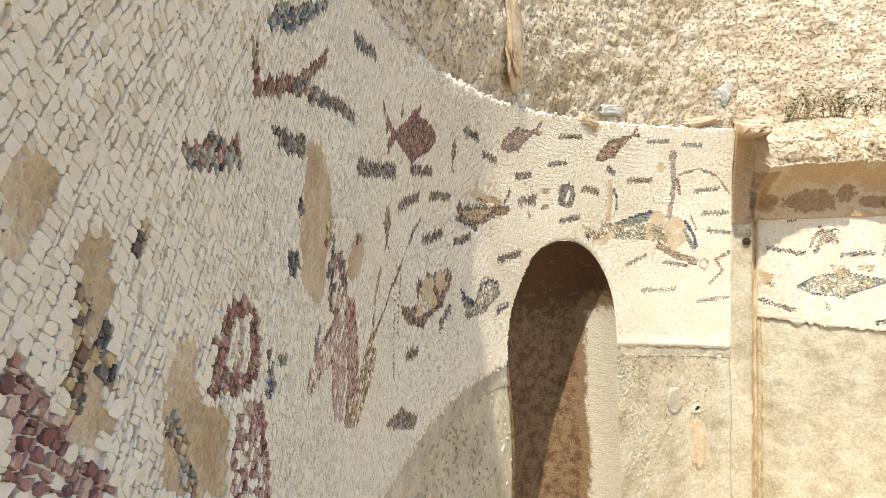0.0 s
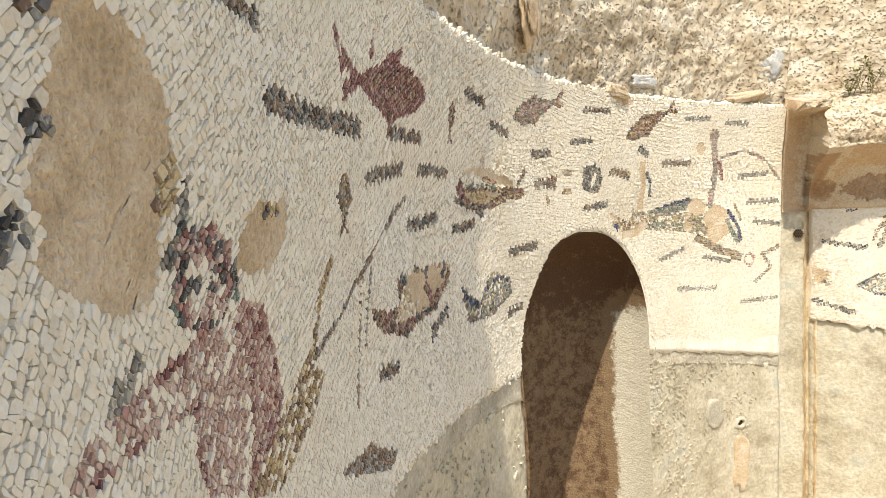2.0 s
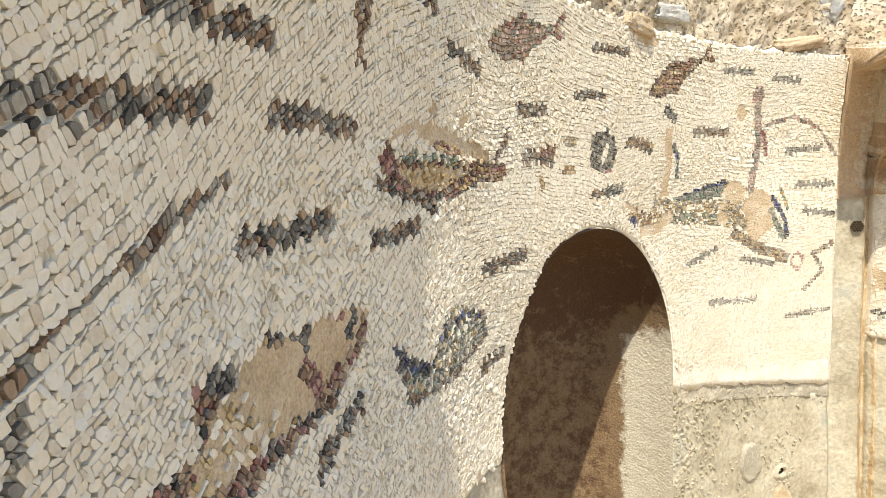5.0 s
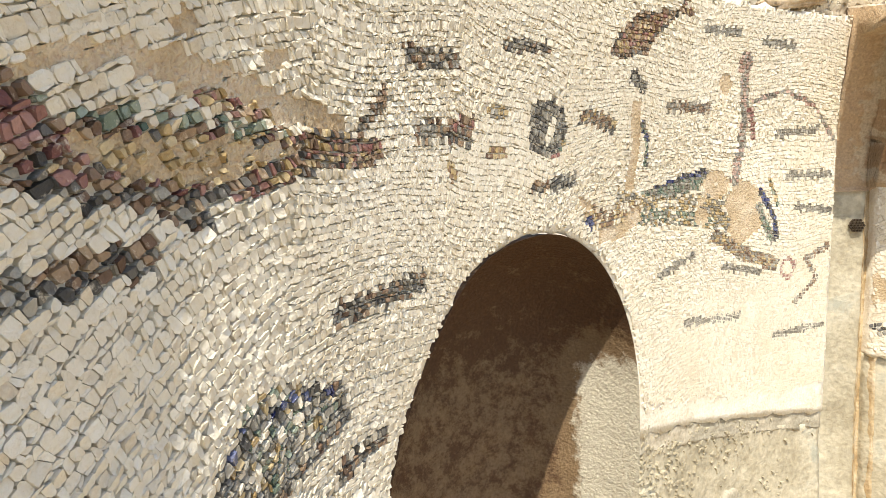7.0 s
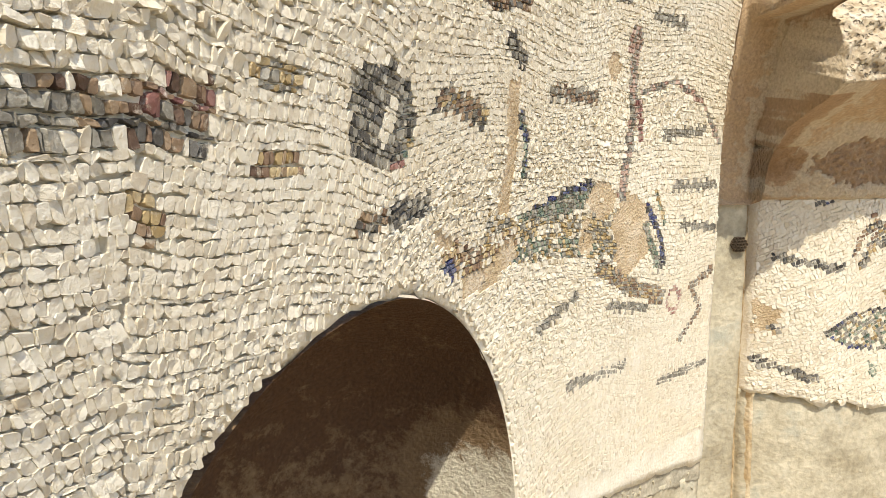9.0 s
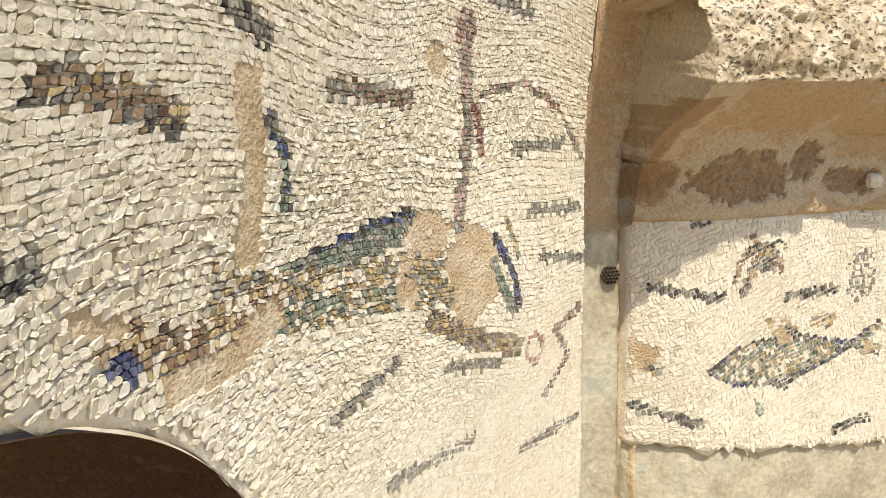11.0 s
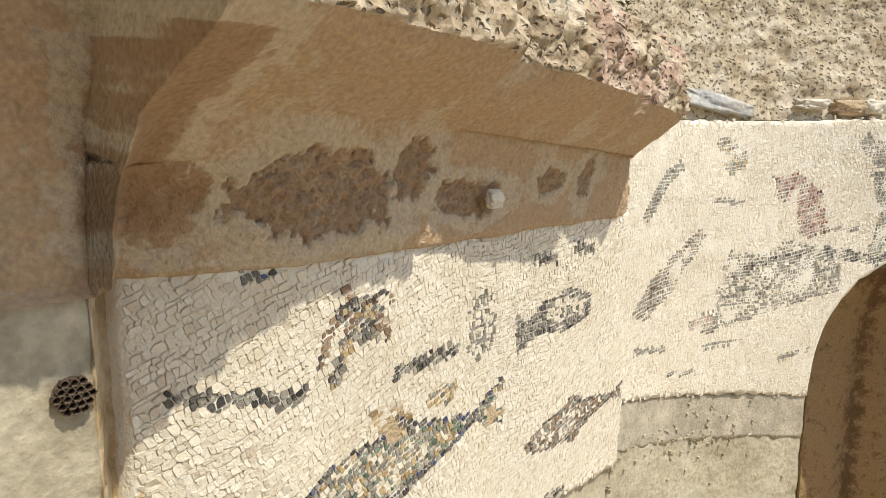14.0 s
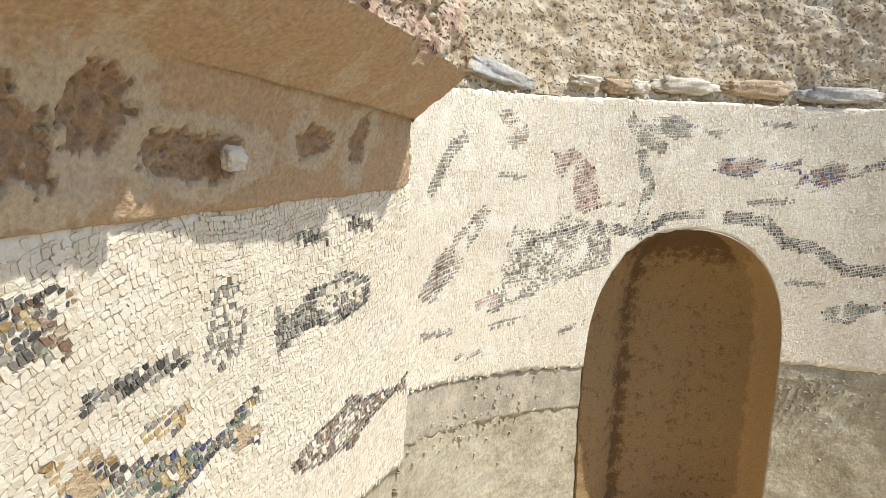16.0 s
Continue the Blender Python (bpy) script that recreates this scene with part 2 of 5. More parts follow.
def sheet(name, surface, us, low, high, d, mat, rough=0.0, scale=20.0, rows=24, parent=None, label="", thick=0.12, ragged=(0, 0), seed=0.0, bore=None):
    """A skin on a surface from low(u) to high(u), at depth d, made uneven by rough metres, with a back thick metres behind."""
    us = np.asarray(us, float)
    verts, faces = [], []
    nu = len(us)
    for j in range(rows + 1):
        for u in us:
            lo, hi = low(u), high(u)
            z = lo + (hi - lo) * j / rows
            p = surface.at(u, z)
            if ragged[0] and j == 0:
                z += ragged[0] * noise_at(p, 30, 3)
            if ragged[1] and j == rows:
                z += ragged[1] * noise_at(p, 30, 5)
            dd = d(u, z) if callable(d) else d
            verts.append(surface.at(u, z, dd + rough * noise_at(p, scale, seed)))
    for j in range(rows):
        for i in range(nu - 1):
            a = j * nu + i
            if bore:
                u, z = (us[i] + us[i + 1]) / 2, low(us[i]) + (high(us[i]) - low(us[i])) * (j + 0.5) / rows
                if math.hypot(u - bore[0], z - bore[1]) < bore[2] * 1.25:
                    continue
            faces.append((a, a + 1, a + nu + 1, a + nu))
    # back and rim
    rim = [i for i in range(nu)] + [j * nu + nu - 1 for j in range(1, rows + 1)] + [rows * nu + i for i in range(nu - 2, -1, -1)] + [j * nu for j in range(rows - 1, 0, -1)]
    ring = [(u, 0) for u in us] + [(us[-1], j) for j in range(1, rows + 1)] + [(u, rows) for u in us[-2::-1]] + [(us[0], j) for j in range(rows - 1, 0, -1)]
    base = len(verts)
    for u, j in ring:
        z = low(u) + (high(u) - low(u)) * j / rows
        verts.append(surface.at(u, z, -thick))
    k = len(rim)
    for i in range(k):
        j = (i + 1) % k
        faces.append((rim[i], base + i, base + j, rim[j]))
    return link_mesh(name, verts, faces, mat, parent=parent, label=label)


# ---- ground ----
GROUND = -0.15
verts = [(x * 60, y * 60, GROUND) for x, y in ((-1, -1), (1, -1), (1, 1), (-1, 1))]
tagged(link_mesh("ground", verts, [(0, 1, 2, 3)], EARTH), "dry pale earth floor of the ruin", "ground", kind="structure")


def arch(u, middle, half, spring, rise):
    k = min(1.0, abs(u - middle) / half)
    return spring + rise * (1 - k ** 2.3) ** (1 / 2.3)


NICHE = (1.722, 0.386, 0.85, 0.395)
FAR_NICHE = (1.322, 0.386, 0.63, 0.45)
HOLE = (2.60, 0.415, 0.014)


def low_edge(u):
    return 0.945 - 0.05 * max(0, u - 0.5) / 0.8 - (0.06 * min(1, (u - 1.3) / 0.8) if u > 1.3 else 0) - (0.08 * (u - 2.1) / 0.7 if u > 2.1 else 0)


def top_edge(u):
    return 1.728 - 0.028 * max(0, u)


def cut_low(edge, niche):
    m, h, s, r = niche
    return lambda u: max(edge(u), arch(u, *niche)) if abs(u - m) <= h else edge(u)


def columns(a, b, step, niche=None):
    us = list(np.linspace(a, b, int((b - a) / step) + 1))
    if niche:
        m, h = niche[:2]
        us = [u for u in us if abs(u - m) > h + 0.004] + [m + h * math.sin(k * math.pi / 64) for k in range(-32, 33)]
        us += [m - h - 0.0008, m + h + 0.0008]
    return sorted(us)


def far_low(u):
    return 0.645 - 0.04 * max(0.0, u - 0.88) + 0.14 * max(0.0, 0.88 - u)


def panel_low(u):
    return 0.80 - 0.12 * u


def strip(edge, below):
    return lambda u: edge(u) - below


def apse_calm(u, z):
    """Where later lime wash has filled the joints."""
    return np.clip((u - 1.9) / 0.5, 0, 1) * np.clip((1.22 - z) / 0.2, 0.12, 1)


wall_apse = tagged(new("wall_apse"), "curved apse wall with worn white sea-life mosaic", "wall", kind="structure")
us = columns(-1.5, APSE_END, 0.02, NICHE)
LEFT = [u for u in us if u < NICHE[0] - NICHE[1]]
RIGHT = [u for u in us if u > NICHE[0] + NICHE[1]]
sheet("mortar_bed", Apse, us, cut_low(low_edge, NICHE), top_edge, lambda u, z: -0.0022 + 0.0030 * apse_calm(u, z) + 0.0016 * min(1.0, max(0.0, 1 - (u - 0.1) / 0.5)), MORTAR, 0.0015, 25, 60, wall_apse, thick=0.008, ragged=(0.012, 0.012))


def pitted(name, surface, us, low, high, d, parent, rows):
    """Weathered rubble concrete: lumps, strata and open pits."""
    def depth(u, z):
        p = Vector(surface.at(u, z))
        cell = noise.voronoi(Vector((p.x, p.y, p.z * 1.2)) * 42)[0][0]
        hole = max(0.0, 0.30 - cell) * 0.030 * (1 if noise_at(p, 5, 21) > -0.15 else 0.25)
        ridge = abs(noise_at(Vector((p.x * 0.5, p.y * 0.5, p.z * 2.2)), 11, 31))
        return d - hole - 0.014 * max(0, 0.25 - ridge) + 0.010 * noise_at(p, 14, 3) + 0.004 * noise_at(p, 55, 5)
    return sheet(name, surface, us, low, high, depth, CORE, 0.0, 9, rows, parent, "pitted ochre rubble core")


def far_top(u):
    return 1.452 + 0.032 * min(u, 1.35)


def fine(run, step):
    return np.linspace(run[0], run[-1], int((run[-1] - run[0]) / step) + 2)


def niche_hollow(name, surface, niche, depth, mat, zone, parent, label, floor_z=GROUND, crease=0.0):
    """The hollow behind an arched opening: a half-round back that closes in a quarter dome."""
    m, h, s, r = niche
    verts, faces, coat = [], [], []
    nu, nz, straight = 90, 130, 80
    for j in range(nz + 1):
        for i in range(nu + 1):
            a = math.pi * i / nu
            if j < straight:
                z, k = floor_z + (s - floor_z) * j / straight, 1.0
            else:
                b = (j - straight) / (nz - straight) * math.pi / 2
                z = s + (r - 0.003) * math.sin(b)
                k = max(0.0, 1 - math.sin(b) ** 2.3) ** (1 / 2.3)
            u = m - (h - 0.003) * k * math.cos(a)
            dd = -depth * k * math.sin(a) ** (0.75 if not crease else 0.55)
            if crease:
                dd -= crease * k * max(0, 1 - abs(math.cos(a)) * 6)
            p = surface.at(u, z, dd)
            # zone gives the soot, with sun and shade painted into the same value
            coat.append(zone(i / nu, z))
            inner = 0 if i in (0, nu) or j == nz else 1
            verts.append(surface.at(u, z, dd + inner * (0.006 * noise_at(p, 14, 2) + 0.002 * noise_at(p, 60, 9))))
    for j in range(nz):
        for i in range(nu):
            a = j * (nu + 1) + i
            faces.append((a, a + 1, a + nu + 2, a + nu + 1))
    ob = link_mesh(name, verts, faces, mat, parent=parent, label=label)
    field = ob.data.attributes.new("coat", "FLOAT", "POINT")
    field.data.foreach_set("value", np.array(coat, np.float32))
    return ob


def lower_wall(surface, run, edge, band, parent, depth=-0.006):
    sheet("grey_band", surface, fine(run, 0.008), strip(edge, band), edge, depth + 0.002, BAND, 0.003, 40, 12, parent, "weathered grey plaster band", ragged=(0.012, 0.0))
    sheet("lower_plaster", surface, fine(run, 0.012), lambda u: GROUND, strip(edge, band - 0.012), depth, PLASTER, 0.004, 22, 80, parent, "pale flaking lime plaster", bore=HOLE if surface is Apse else None)


lower_wall(Apse, LEFT, low_edge, 0.06, wall_apse)
lower_wall(Apse, RIGHT, low_edge, 0.045, wall_apse)
# sooty dome; below it the sunlit right is painted pale, the shaded rest brown
niche_hollow("niche", Apse, NICHE, 0.36, NICHE_COAT_AND_SUN, lambda i, z: max(0.0, min(0.13, (1.02 - z) * 0.8)) + 0.62 * max(0.0, min(1.0, (i - 0.87) * 14)) * max(0.0, min(1.0, (1.02 - z) * 7)), wall_apse, "arched niche, brown stained plaster with sun and shade painted in")
pitted("core", Apse, np.linspace(-0.2, APSE_END, 420), top_edge, lambda u: 2.3, -0.018, wall_apse, 90)
sheet("wall_head", Apse, columns(-1.5, APSE_END, 0.05), lambda u: 2.295 if u > -0.2 else top_edge(u), lambda u: 2.6, -0.02, CORE, 0.012, 12, 14, wall_apse)

wall_panel = tagged(new("wall_panel"), "short straight wall with fish mosaic under a broken cornice", "wall", kind="structure")
sheet("mortar_bed", Panel, np.linspace(0.0, 1.06, 90), panel_low, lambda u: 1.25, -0.0006, MORTAR, 0.0022, 22, 50, wall_panel, ragged=(0.014, 0.0))
sheet("lower_plaster", Panel, np.linspace(0.0, 1.06, 90), lambda u: GROUND, panel_low, -0.012, PLASTER, 0.005, 18, 60, wall_panel, "pale flaking lime plaster")
sheet("reveal", Panel, np.linspace(-0.16, -0.028, 16), lambda u: GROUND, lambda u: 1.655, -0.034, PLASTER, 0.003, 18, 90, wall_panel, "smooth pale plaster strip")
sheet("channel", Panel, np.linspace(-0.036, 0.022, 12), lambda u: GROUND, lambda u: 1.3, lambda u, z: -0.030 + 0.55 * max(0.0, u + 0.030) - 0.012 * math.cos((u + 0.007) / 0.029 * 1.45), CHANNEL, 0.005, 40, 130, wall_panel, "ochre plaster corner groove")


def worn_at(u, z):
    """0 where the plaster of the hollow is lost to the aggregate, about 0.28 on its pale rim, 0.6 where it is sound,
    below 0 and darker in the inner corner.
    """
    ragged = 0.34 * noise_at((u, z, 0), 16, 12) + 0.34 * noise_at((u, z, 0), 60, 5)
    lost = min(math.hypot((u - a) / ru, (z - b) / rz) for a, b, ru, rz in ((0.190, 1.322, 0.110, 0.045), (0.455, 1.306, 0.075, 0.026), (0.68, 1.325, 0.040, 0.022), (0.325, 1.345, 0.040, 0.045), (0.80, 1.33, 0.03, 0.04))) + ragged
    coat = 0.0 if lost < 1 else (0.27 if lost < 1.45 else 0.36 + 0.24 * min(1.0, (lost - 1.45) / 0.6) - 0.3 * max(0.0, noise_at((u, z, 3), 9, 7)))
    # darkens the inner corner from z 1.25 up, less above 1.46
    stain = max(0.0, min(1.0, 1.3 - abs(u + 0.005 + 0.05 * ragged) / 0.055)) * max(0.0, min(1.0, (z - 1.25) / 0.06))
    return coat - 0.75 * stain * (1 if z < 1.46 else 0.5)


def cornice():
    """A block with a hollow underside, rubble top and a broken end."""
    knots = [(-0.02, 1.236), (0.009, 1.246), (0.022, 1.30), (0.035, 1.36), (0.06, 1.405), (0.10, 1.43), (0.14, 1.45), (0.165, 1.466), (0.178, 1.478), (0.176, 1.52), (0.166, 1.585), (0.12, 1.615), (0.05, 1.65), (-0.03, 1.68), (-0.13, 1.71)]
    run = np.concatenate([[0], np.cumsum([math.dist(a, b) for a, b in zip(knots, knots[1:])])])
    lip = run[8]
    steps = np.sort(np.concatenate([np.linspace(0, run[-1], 170), [lip]]))
    ds, zs = np.interp(steps, run, [k[0] for k in knots]), np.interp(steps, run, [k[1] for k in knots])
    us = np.sort(np.concatenate([np.linspace(-0.115, 1.045, 380), [-0.0325, -0.0315]]))
    broken = [(-0.02, 1.236), (-0.03, 1.246), (-0.03, 1.30), (-0.028, 1.36), (-0.02, 1.405), (-0.005, 1.43), (0.0, 1.46), (0.005, 1.49), (0.02, 1.52), (0.03, 1.56), (0.05, 1.60), (0.235, 1.612), (0.235, 1.635), (0.05, 1.665), (-0.13, 1.70)]
    broken_d, broken_z = np.interp(steps, run, [k[0] for k in broken]), np.interp(steps, run, [k[1] for k in broken])
    verts, faces, index, coat = [], [], [], []
    n = len(steps)
    for u in us:
        back = 0.05 * max(0, (u - 0.5) / 0.55)
        corner = 0.03 * max(0.0, 1 - (u + 0.115) / 0.2)
        bite = 0.06 * max(0.0, noise_at((u, 0, 0), 5.5, 3.1)) * (u > 0.35)
        end = max(0.0, (u - 0.95) / 0.095) ** 1.5
        gap = u < -0.032
        for s, d, z in zip(steps, broken_d if gap else ds, broken_z if gap else zs):
            top = s > (run[11] if gap else lip)
            if gap:
                back = corner = bite = 0.0
            near = max(0.0, 1 - abs(s - lip) / 0.08)
            dd = d * (1 - 0.7 * end) - back * max(0, d) / 0.178 - bite * near + corner * max(0, d) / 0.178
            p = Panel.at(u, z, dd)
            low = -0.05 * max(0, (u - 0.3)) * (z > 1.4) - 0.02 * corner / 0.03 * (z > 1.36)
            lump = noise_at(p, 18, 4)
            if top:
                cell = noise.voronoi(Vector(p) * 55)[0]
                g = 0.018 * lump + 0.006 * noise_at(p, 60, 8) - 0.010 * max(0, 0.35 - cell[0]) + 0.006 * (cell[1] - cell[0])
                h = 0.010 * noise_at(p, 22, 7) * min(1, (s - lip) / 0.03) * (not gap)
            else:
                bare = abs(worn_at(u, z)) < 0.02 and u > 0.06
                g, h = 0.007 * noise_at(p, 12, 4) - (0.006 + 0.008 * noise_at(p, 120, 1)) * bare + 0.0022 * noise_at(p, 60, 6) - 0.004 * max(0.0, noise_at((p[0], p[1], p[2] * 3), 45, 16) - 0.45), 0.0
            coat.append(worn_at(u, z))
            verts.append(Panel.at(u, z + low + h, dd + g))
    for i in range(len(us) - 1):
        for k in range(n - 1):
            a = i * n + k
            faces.append((a, a + n, a + n + 1, a + 1))
            under = steps[k] < (run[11] if us[i] < -0.032 else lip) - 0.001
            red = us[i] > 0.52 and noise_at((us[i], steps[k], 0), 3, 2) > -0.25
            index.append(0 if under else (2 if red else 1))
    faces += [tuple(range(n)), tuple((len(us) - 1) * n + k for k in range(n - 1, -1, -1))]
    index += [0, 0]
    ob = link_mesh("cornice", verts, faces, [HOLLOW_COAT, LEDGE, PINK_RUBBLE], index, wall_panel, "broken plaster cornice with hollow brown underside")
    ob.data.attributes.new("coat", "FLOAT", "POINT").data.foreach_set("value", np.array(coat, np.float32))
    return ob


cornice()
pitted("core", Panel, np.linspace(-0.12, 1.25, 190), lambda u: 1.66, lambda u: 2.3, -0.11, wall_panel, 90)
sheet("wall_head", Panel, np.linspace(-0.12, 1.25, 40), lambda u: 2.295, lambda u: 2.6, -0.11, CORE, 0.015, 14, 14, wall_panel)

wall_far = tagged(new("wall_far"), "second curved wall with grey sea-life mosaic", "wall", kind="structure")
fus = columns(0.0, 2.3, 0.02, FAR_NICHE)
FAR_LEFT = [u for u in fus if u < FAR_NICHE[0] - FAR_NICHE[1]]
FAR_RIGHT = [u for u in fus if u > FAR_NICHE[0] + FAR_NICHE[1]]
sheet("mortar_bed", Far, fus, cut_low(far_low, FAR_NICHE), far_top, 0.0004, MORTAR, 0.002, 20, 40, wall_far, thick=0.008, ragged=(0.01, 0.008))
lower_wall(Far, FAR_LEFT, far_low, 0.14, wall_far, -0.008)
lower_wall(Far, FAR_RIGHT, far_low, 0.06, wall_far, -0.008)
# right jamb painted lighter as if sunlit; darker along the crease and at the crown
niche_hollow("niche", Far, FAR_NICHE, 0.32, FAR_COAT_AND_SUN, lambda i, z: 0.19 + 0.4 * max(0.0, min(1.0, (i - 0.86) * 14)) - 0.16 * max(0.0, 1 - abs(i - 0.5) * 30) - 0.2 * max(0.0, min(1.0, (z - 0.90) * 9)), wall_far, "arched niche, brown stained plaster with sun and shade painted in", crease=0.035)
pitted("core", Far, np.linspace(-0.05, 2.4, 330), far_top, lambda u: 1.9, -0.02, wall_far, 62)
sheet("wall_head", Far, np.linspace(-0.05, 2.4, 50), lambda u: 1.9, lambda u: 2.6, -0.02, CORE, 0.015, 14, 14, wall_far)


# unseen plain walls, added behind the walker to cut sky light and warm the shade
class Run:
    def __init__(self, ox, oy, tx, ty):
        self.o, self.t = (ox, oy), (tx, ty)

    def at(self, u, z, d=0.0):
        u, z = np.asarray(u, float), np.asarray(z, float)
        return np.stack([self.o[0] + self.t[0] * u + self.t[1] * d, self.o[1] + self.t[1] * u - self.t[0] * d, z + 0 * u], -1)


for name, surface, length, high in (("unseen_wall_east", Run(3.43, -0.2, 0.05, -0.9987), 3.0, 1.2), ("unseen_wall_south", Run(3.58, -3.2, -1.0, 0.0), 4.0, 0.6), ("unseen_wall_west", Run(-0.38, -3.2, 0.0, 1.0), 1.35, 2.2)):
    tagged(sheet(name, surface, np.linspace(0, length, 60), lambda u: GROUND, lambda u: high, 0.0, CORE, 0.02, 6, 30, thick=0.3), "unseen plain ochre wall added to warm the shade", "wall", kind="structure")

# ---- mosaic ----
SHADES = "wgdborpeB"
TESSERAE = [
    tessera_material("white_limestone", (0.63, 0.55, 0.415), (0.755, 0.685, 0.54), (0.82, 0.765, 0.63)),
    tessera_material("grey_marble", (0.16, 0.145, 0.115), (0.25, 0.23, 0.185), (0.40, 0.375, 0.31)),
    tessera_material("dark_slate", (0.035, 0.033, 0.03), (0.075, 0.07, 0.062), (0.17, 0.16, 0.14), 0.45, 0.1),
    tessera_material("brown_stone", (0.10, 0.06, 0.04), (0.22, 0.14, 0.09), (0.40, 0.29, 0.18)),
    tessera_material("ochre_stone", (0.30, 0.20, 0.08), (0.44, 0.32, 0.15), (0.60, 0.48, 0.28)),
    tessera_material("red_stone", (0.14, 0.055, 0.05), (0.25, 0.115, 0.095), (0.40, 0.23, 0.19)),
    tessera_material("pink_stone", (0.36, 0.215, 0.165), (0.46, 0.31, 0.24), (0.60, 0.45, 0.37)),
    tessera_material("green_glass", (0.05, 0.09, 0.07), (0.14, 0.19, 0.14), (0.36, 0.40, 0.30), 0.25, 0.3),
    tessera_material("blue_glass", (0.02, 0.02, 0.07), (0.05, 0.06, 0.16), (0.16, 0.18, 0.28), 0.2, 0.3),
]
rng = np.random.default_rng(7)


class Field:
    """The cells of one mosaic: corner grid, middles, colours and the figure that each belongs to."""
    def __init__(self, surface, u0, u1, z0, z1, inside, clear, parent, warp, runs):
        c = np.concatenate([self.grid(max(a, u0) - 0.06, min(b, u1) + 0.06, z0 - 0.05, z1 + 0.05, a, b, turn, warp, pitch) for a, b, turn, pitch in runs])
        middle = c.mean(1)
        keep = inside(middle[:, 0], middle[:, 1] + rng.normal(0, 0.006, len(middle)))
        for i in range(4):
            keep &= clear(c[:, i, 0], c[:, i, 1])
        self.corner, self.u, self.z = c[keep], middle[keep, 0], middle[keep, 1]
        self.shade = np.zeros(len(self.u), int)
        self.owner = np.zeros(len(self.u), int)
        self.names = ["white_tesserae"]
        self.surface, self.parent = surface, parent

    @staticmethod
    def grid(u0, u1, z0, z1, first, last, turn, warp, pitch):
        """Rows of uneven cubes, laid at a slant, between two places of the wall."""
        mu, mz, reach = (u0 + u1) / 2, (z0 + z1) / 2, math.hypot(u1 - u0, z1 - z0) / 2
        n = int(2 * reach / pitch)
        row, col = np.arange(n), np.arange(n + 1)
        shift = rng.uniform(0, 1, n)
        cut = (col[None, :] + shift[:, None]) * pitch - reach + rng.normal(0, 0.22 * pitch, (n, n + 1))
        foot_cut, head_cut = cut + rng.normal(0, 0.16 * pitch, cut.shape), cut + rng.normal(0, 0.16 * pitch, cut.shape)
        sway = np.cumsum(rng.normal(0, 0.10 * pitch, (n + 1, n + 1)), 1)
        sway = 0.28 * pitch * np.tanh(sway / (0.3 * pitch))
        foot_z = row[:, None] * pitch - reach + sway[:-1] + rng.normal(0, 0.12 * pitch, (n, n + 1))
        head_z = (row[:, None] + 1) * pitch - reach + sway[1:] + rng.normal(0, 0.12 * pitch, (n, n + 1))
        c = np.stack([np.stack([foot_cut[:, :-1], foot_z[:, :-1]], -1), np.stack([foot_cut[:, 1:], foot_z[:, 1:]], -1),
                      np.stack([head_cut[:, 1:], head_z[:, 1:]], -1), np.stack([head_cut[:, :-1], head_z[:, :-1]], -1)], 2).reshape(-1, 4, 2)
        a, b = math.cos(radians(turn)), math.sin(radians(turn))
        c = np.stack([mu + c[..., 0] * a - c[..., 1] * b, mz + c[..., 0] * b + c[..., 1] * a], -1)
        wu, wz = c[..., 0].copy(), c[..., 1].copy()
        c[..., 1] += warp * (0.026 * np.sin(7 * wu + 1.3 * np.sin(5 * wz)) + 0.006 * np.sin(21 * wu - 11 * wz))
        c[..., 0] += warp * (0.022 * np.sin(8 * wz + 2 * np.sin(4 * wu)) + 0.005 * np.sin(27 * wz + 13 * wu))
        middle = c.mean(1)
        edge = 0.03 * np.sin(9 * middle[:, 1])
        return c[(middle[:, 0] >= first + edge) & (middle[:, 0] < last + edge) & (middle[:, 1] > z0) & (middle[:, 1] < z1)]

    def paint(self, mask, shades, name, weights=None):
        k = int(mask.sum())
        if not k:
            return
        if name:
            self.names.append(name)
            self.owner[mask] = len(self.names) - 1
        pick = rng.choice([-1 if c == "x" else SHADES.index(c) for c in shades], k, p=weights)
        self.shade[mask] = pick


def ragged_at(f, seed, size=0.006):
    return size * (np.sin(f.u * 61 + seed) + np.sin(f.z * 83 + 2.1 * seed) + np.sin(f.u * 143 - f.z * 117 + seed))


def local(f, u0, z0, u1, z1):
    du, dz = u1 - u0, z1 - z0
    n = math.hypot(du, dz)
    s = ((f.u - u0) * du + (f.z - z0) * dz) / n
    q = (-(f.u - u0) * dz + (f.z - z0) * du) / n
    return s, q, n


def dash(where, u0, z0, u1, z1, w, shades):
    f = FIELDS[where]
    s, q, n = local(f, u0, z0, u1, z1)
    mask = (s > 0) & (s < n) & (abs(q + 0.003 * np.sin(s * 300)) < w / 2)
    f.paint(mask, shades, "wave_dash")


def stroke(where, points, w, shades, name="mosaic_line"):
    f = FIELDS[where]
    mask = np.zeros(len(f.u), bool)
    for (u0, z0), (u1, z1) in zip(points, points[1:]):
        s, q, n = local(f, u0, z0, u1, z1)
        mask |= (s > -w / 3) & (s < n + w / 3) & (abs(q) < w / 2 + 0.3 * ragged_at(f, u0, 0.003) + 0.0015)
    f.paint(mask, shades, "" if shades == "x" else name)


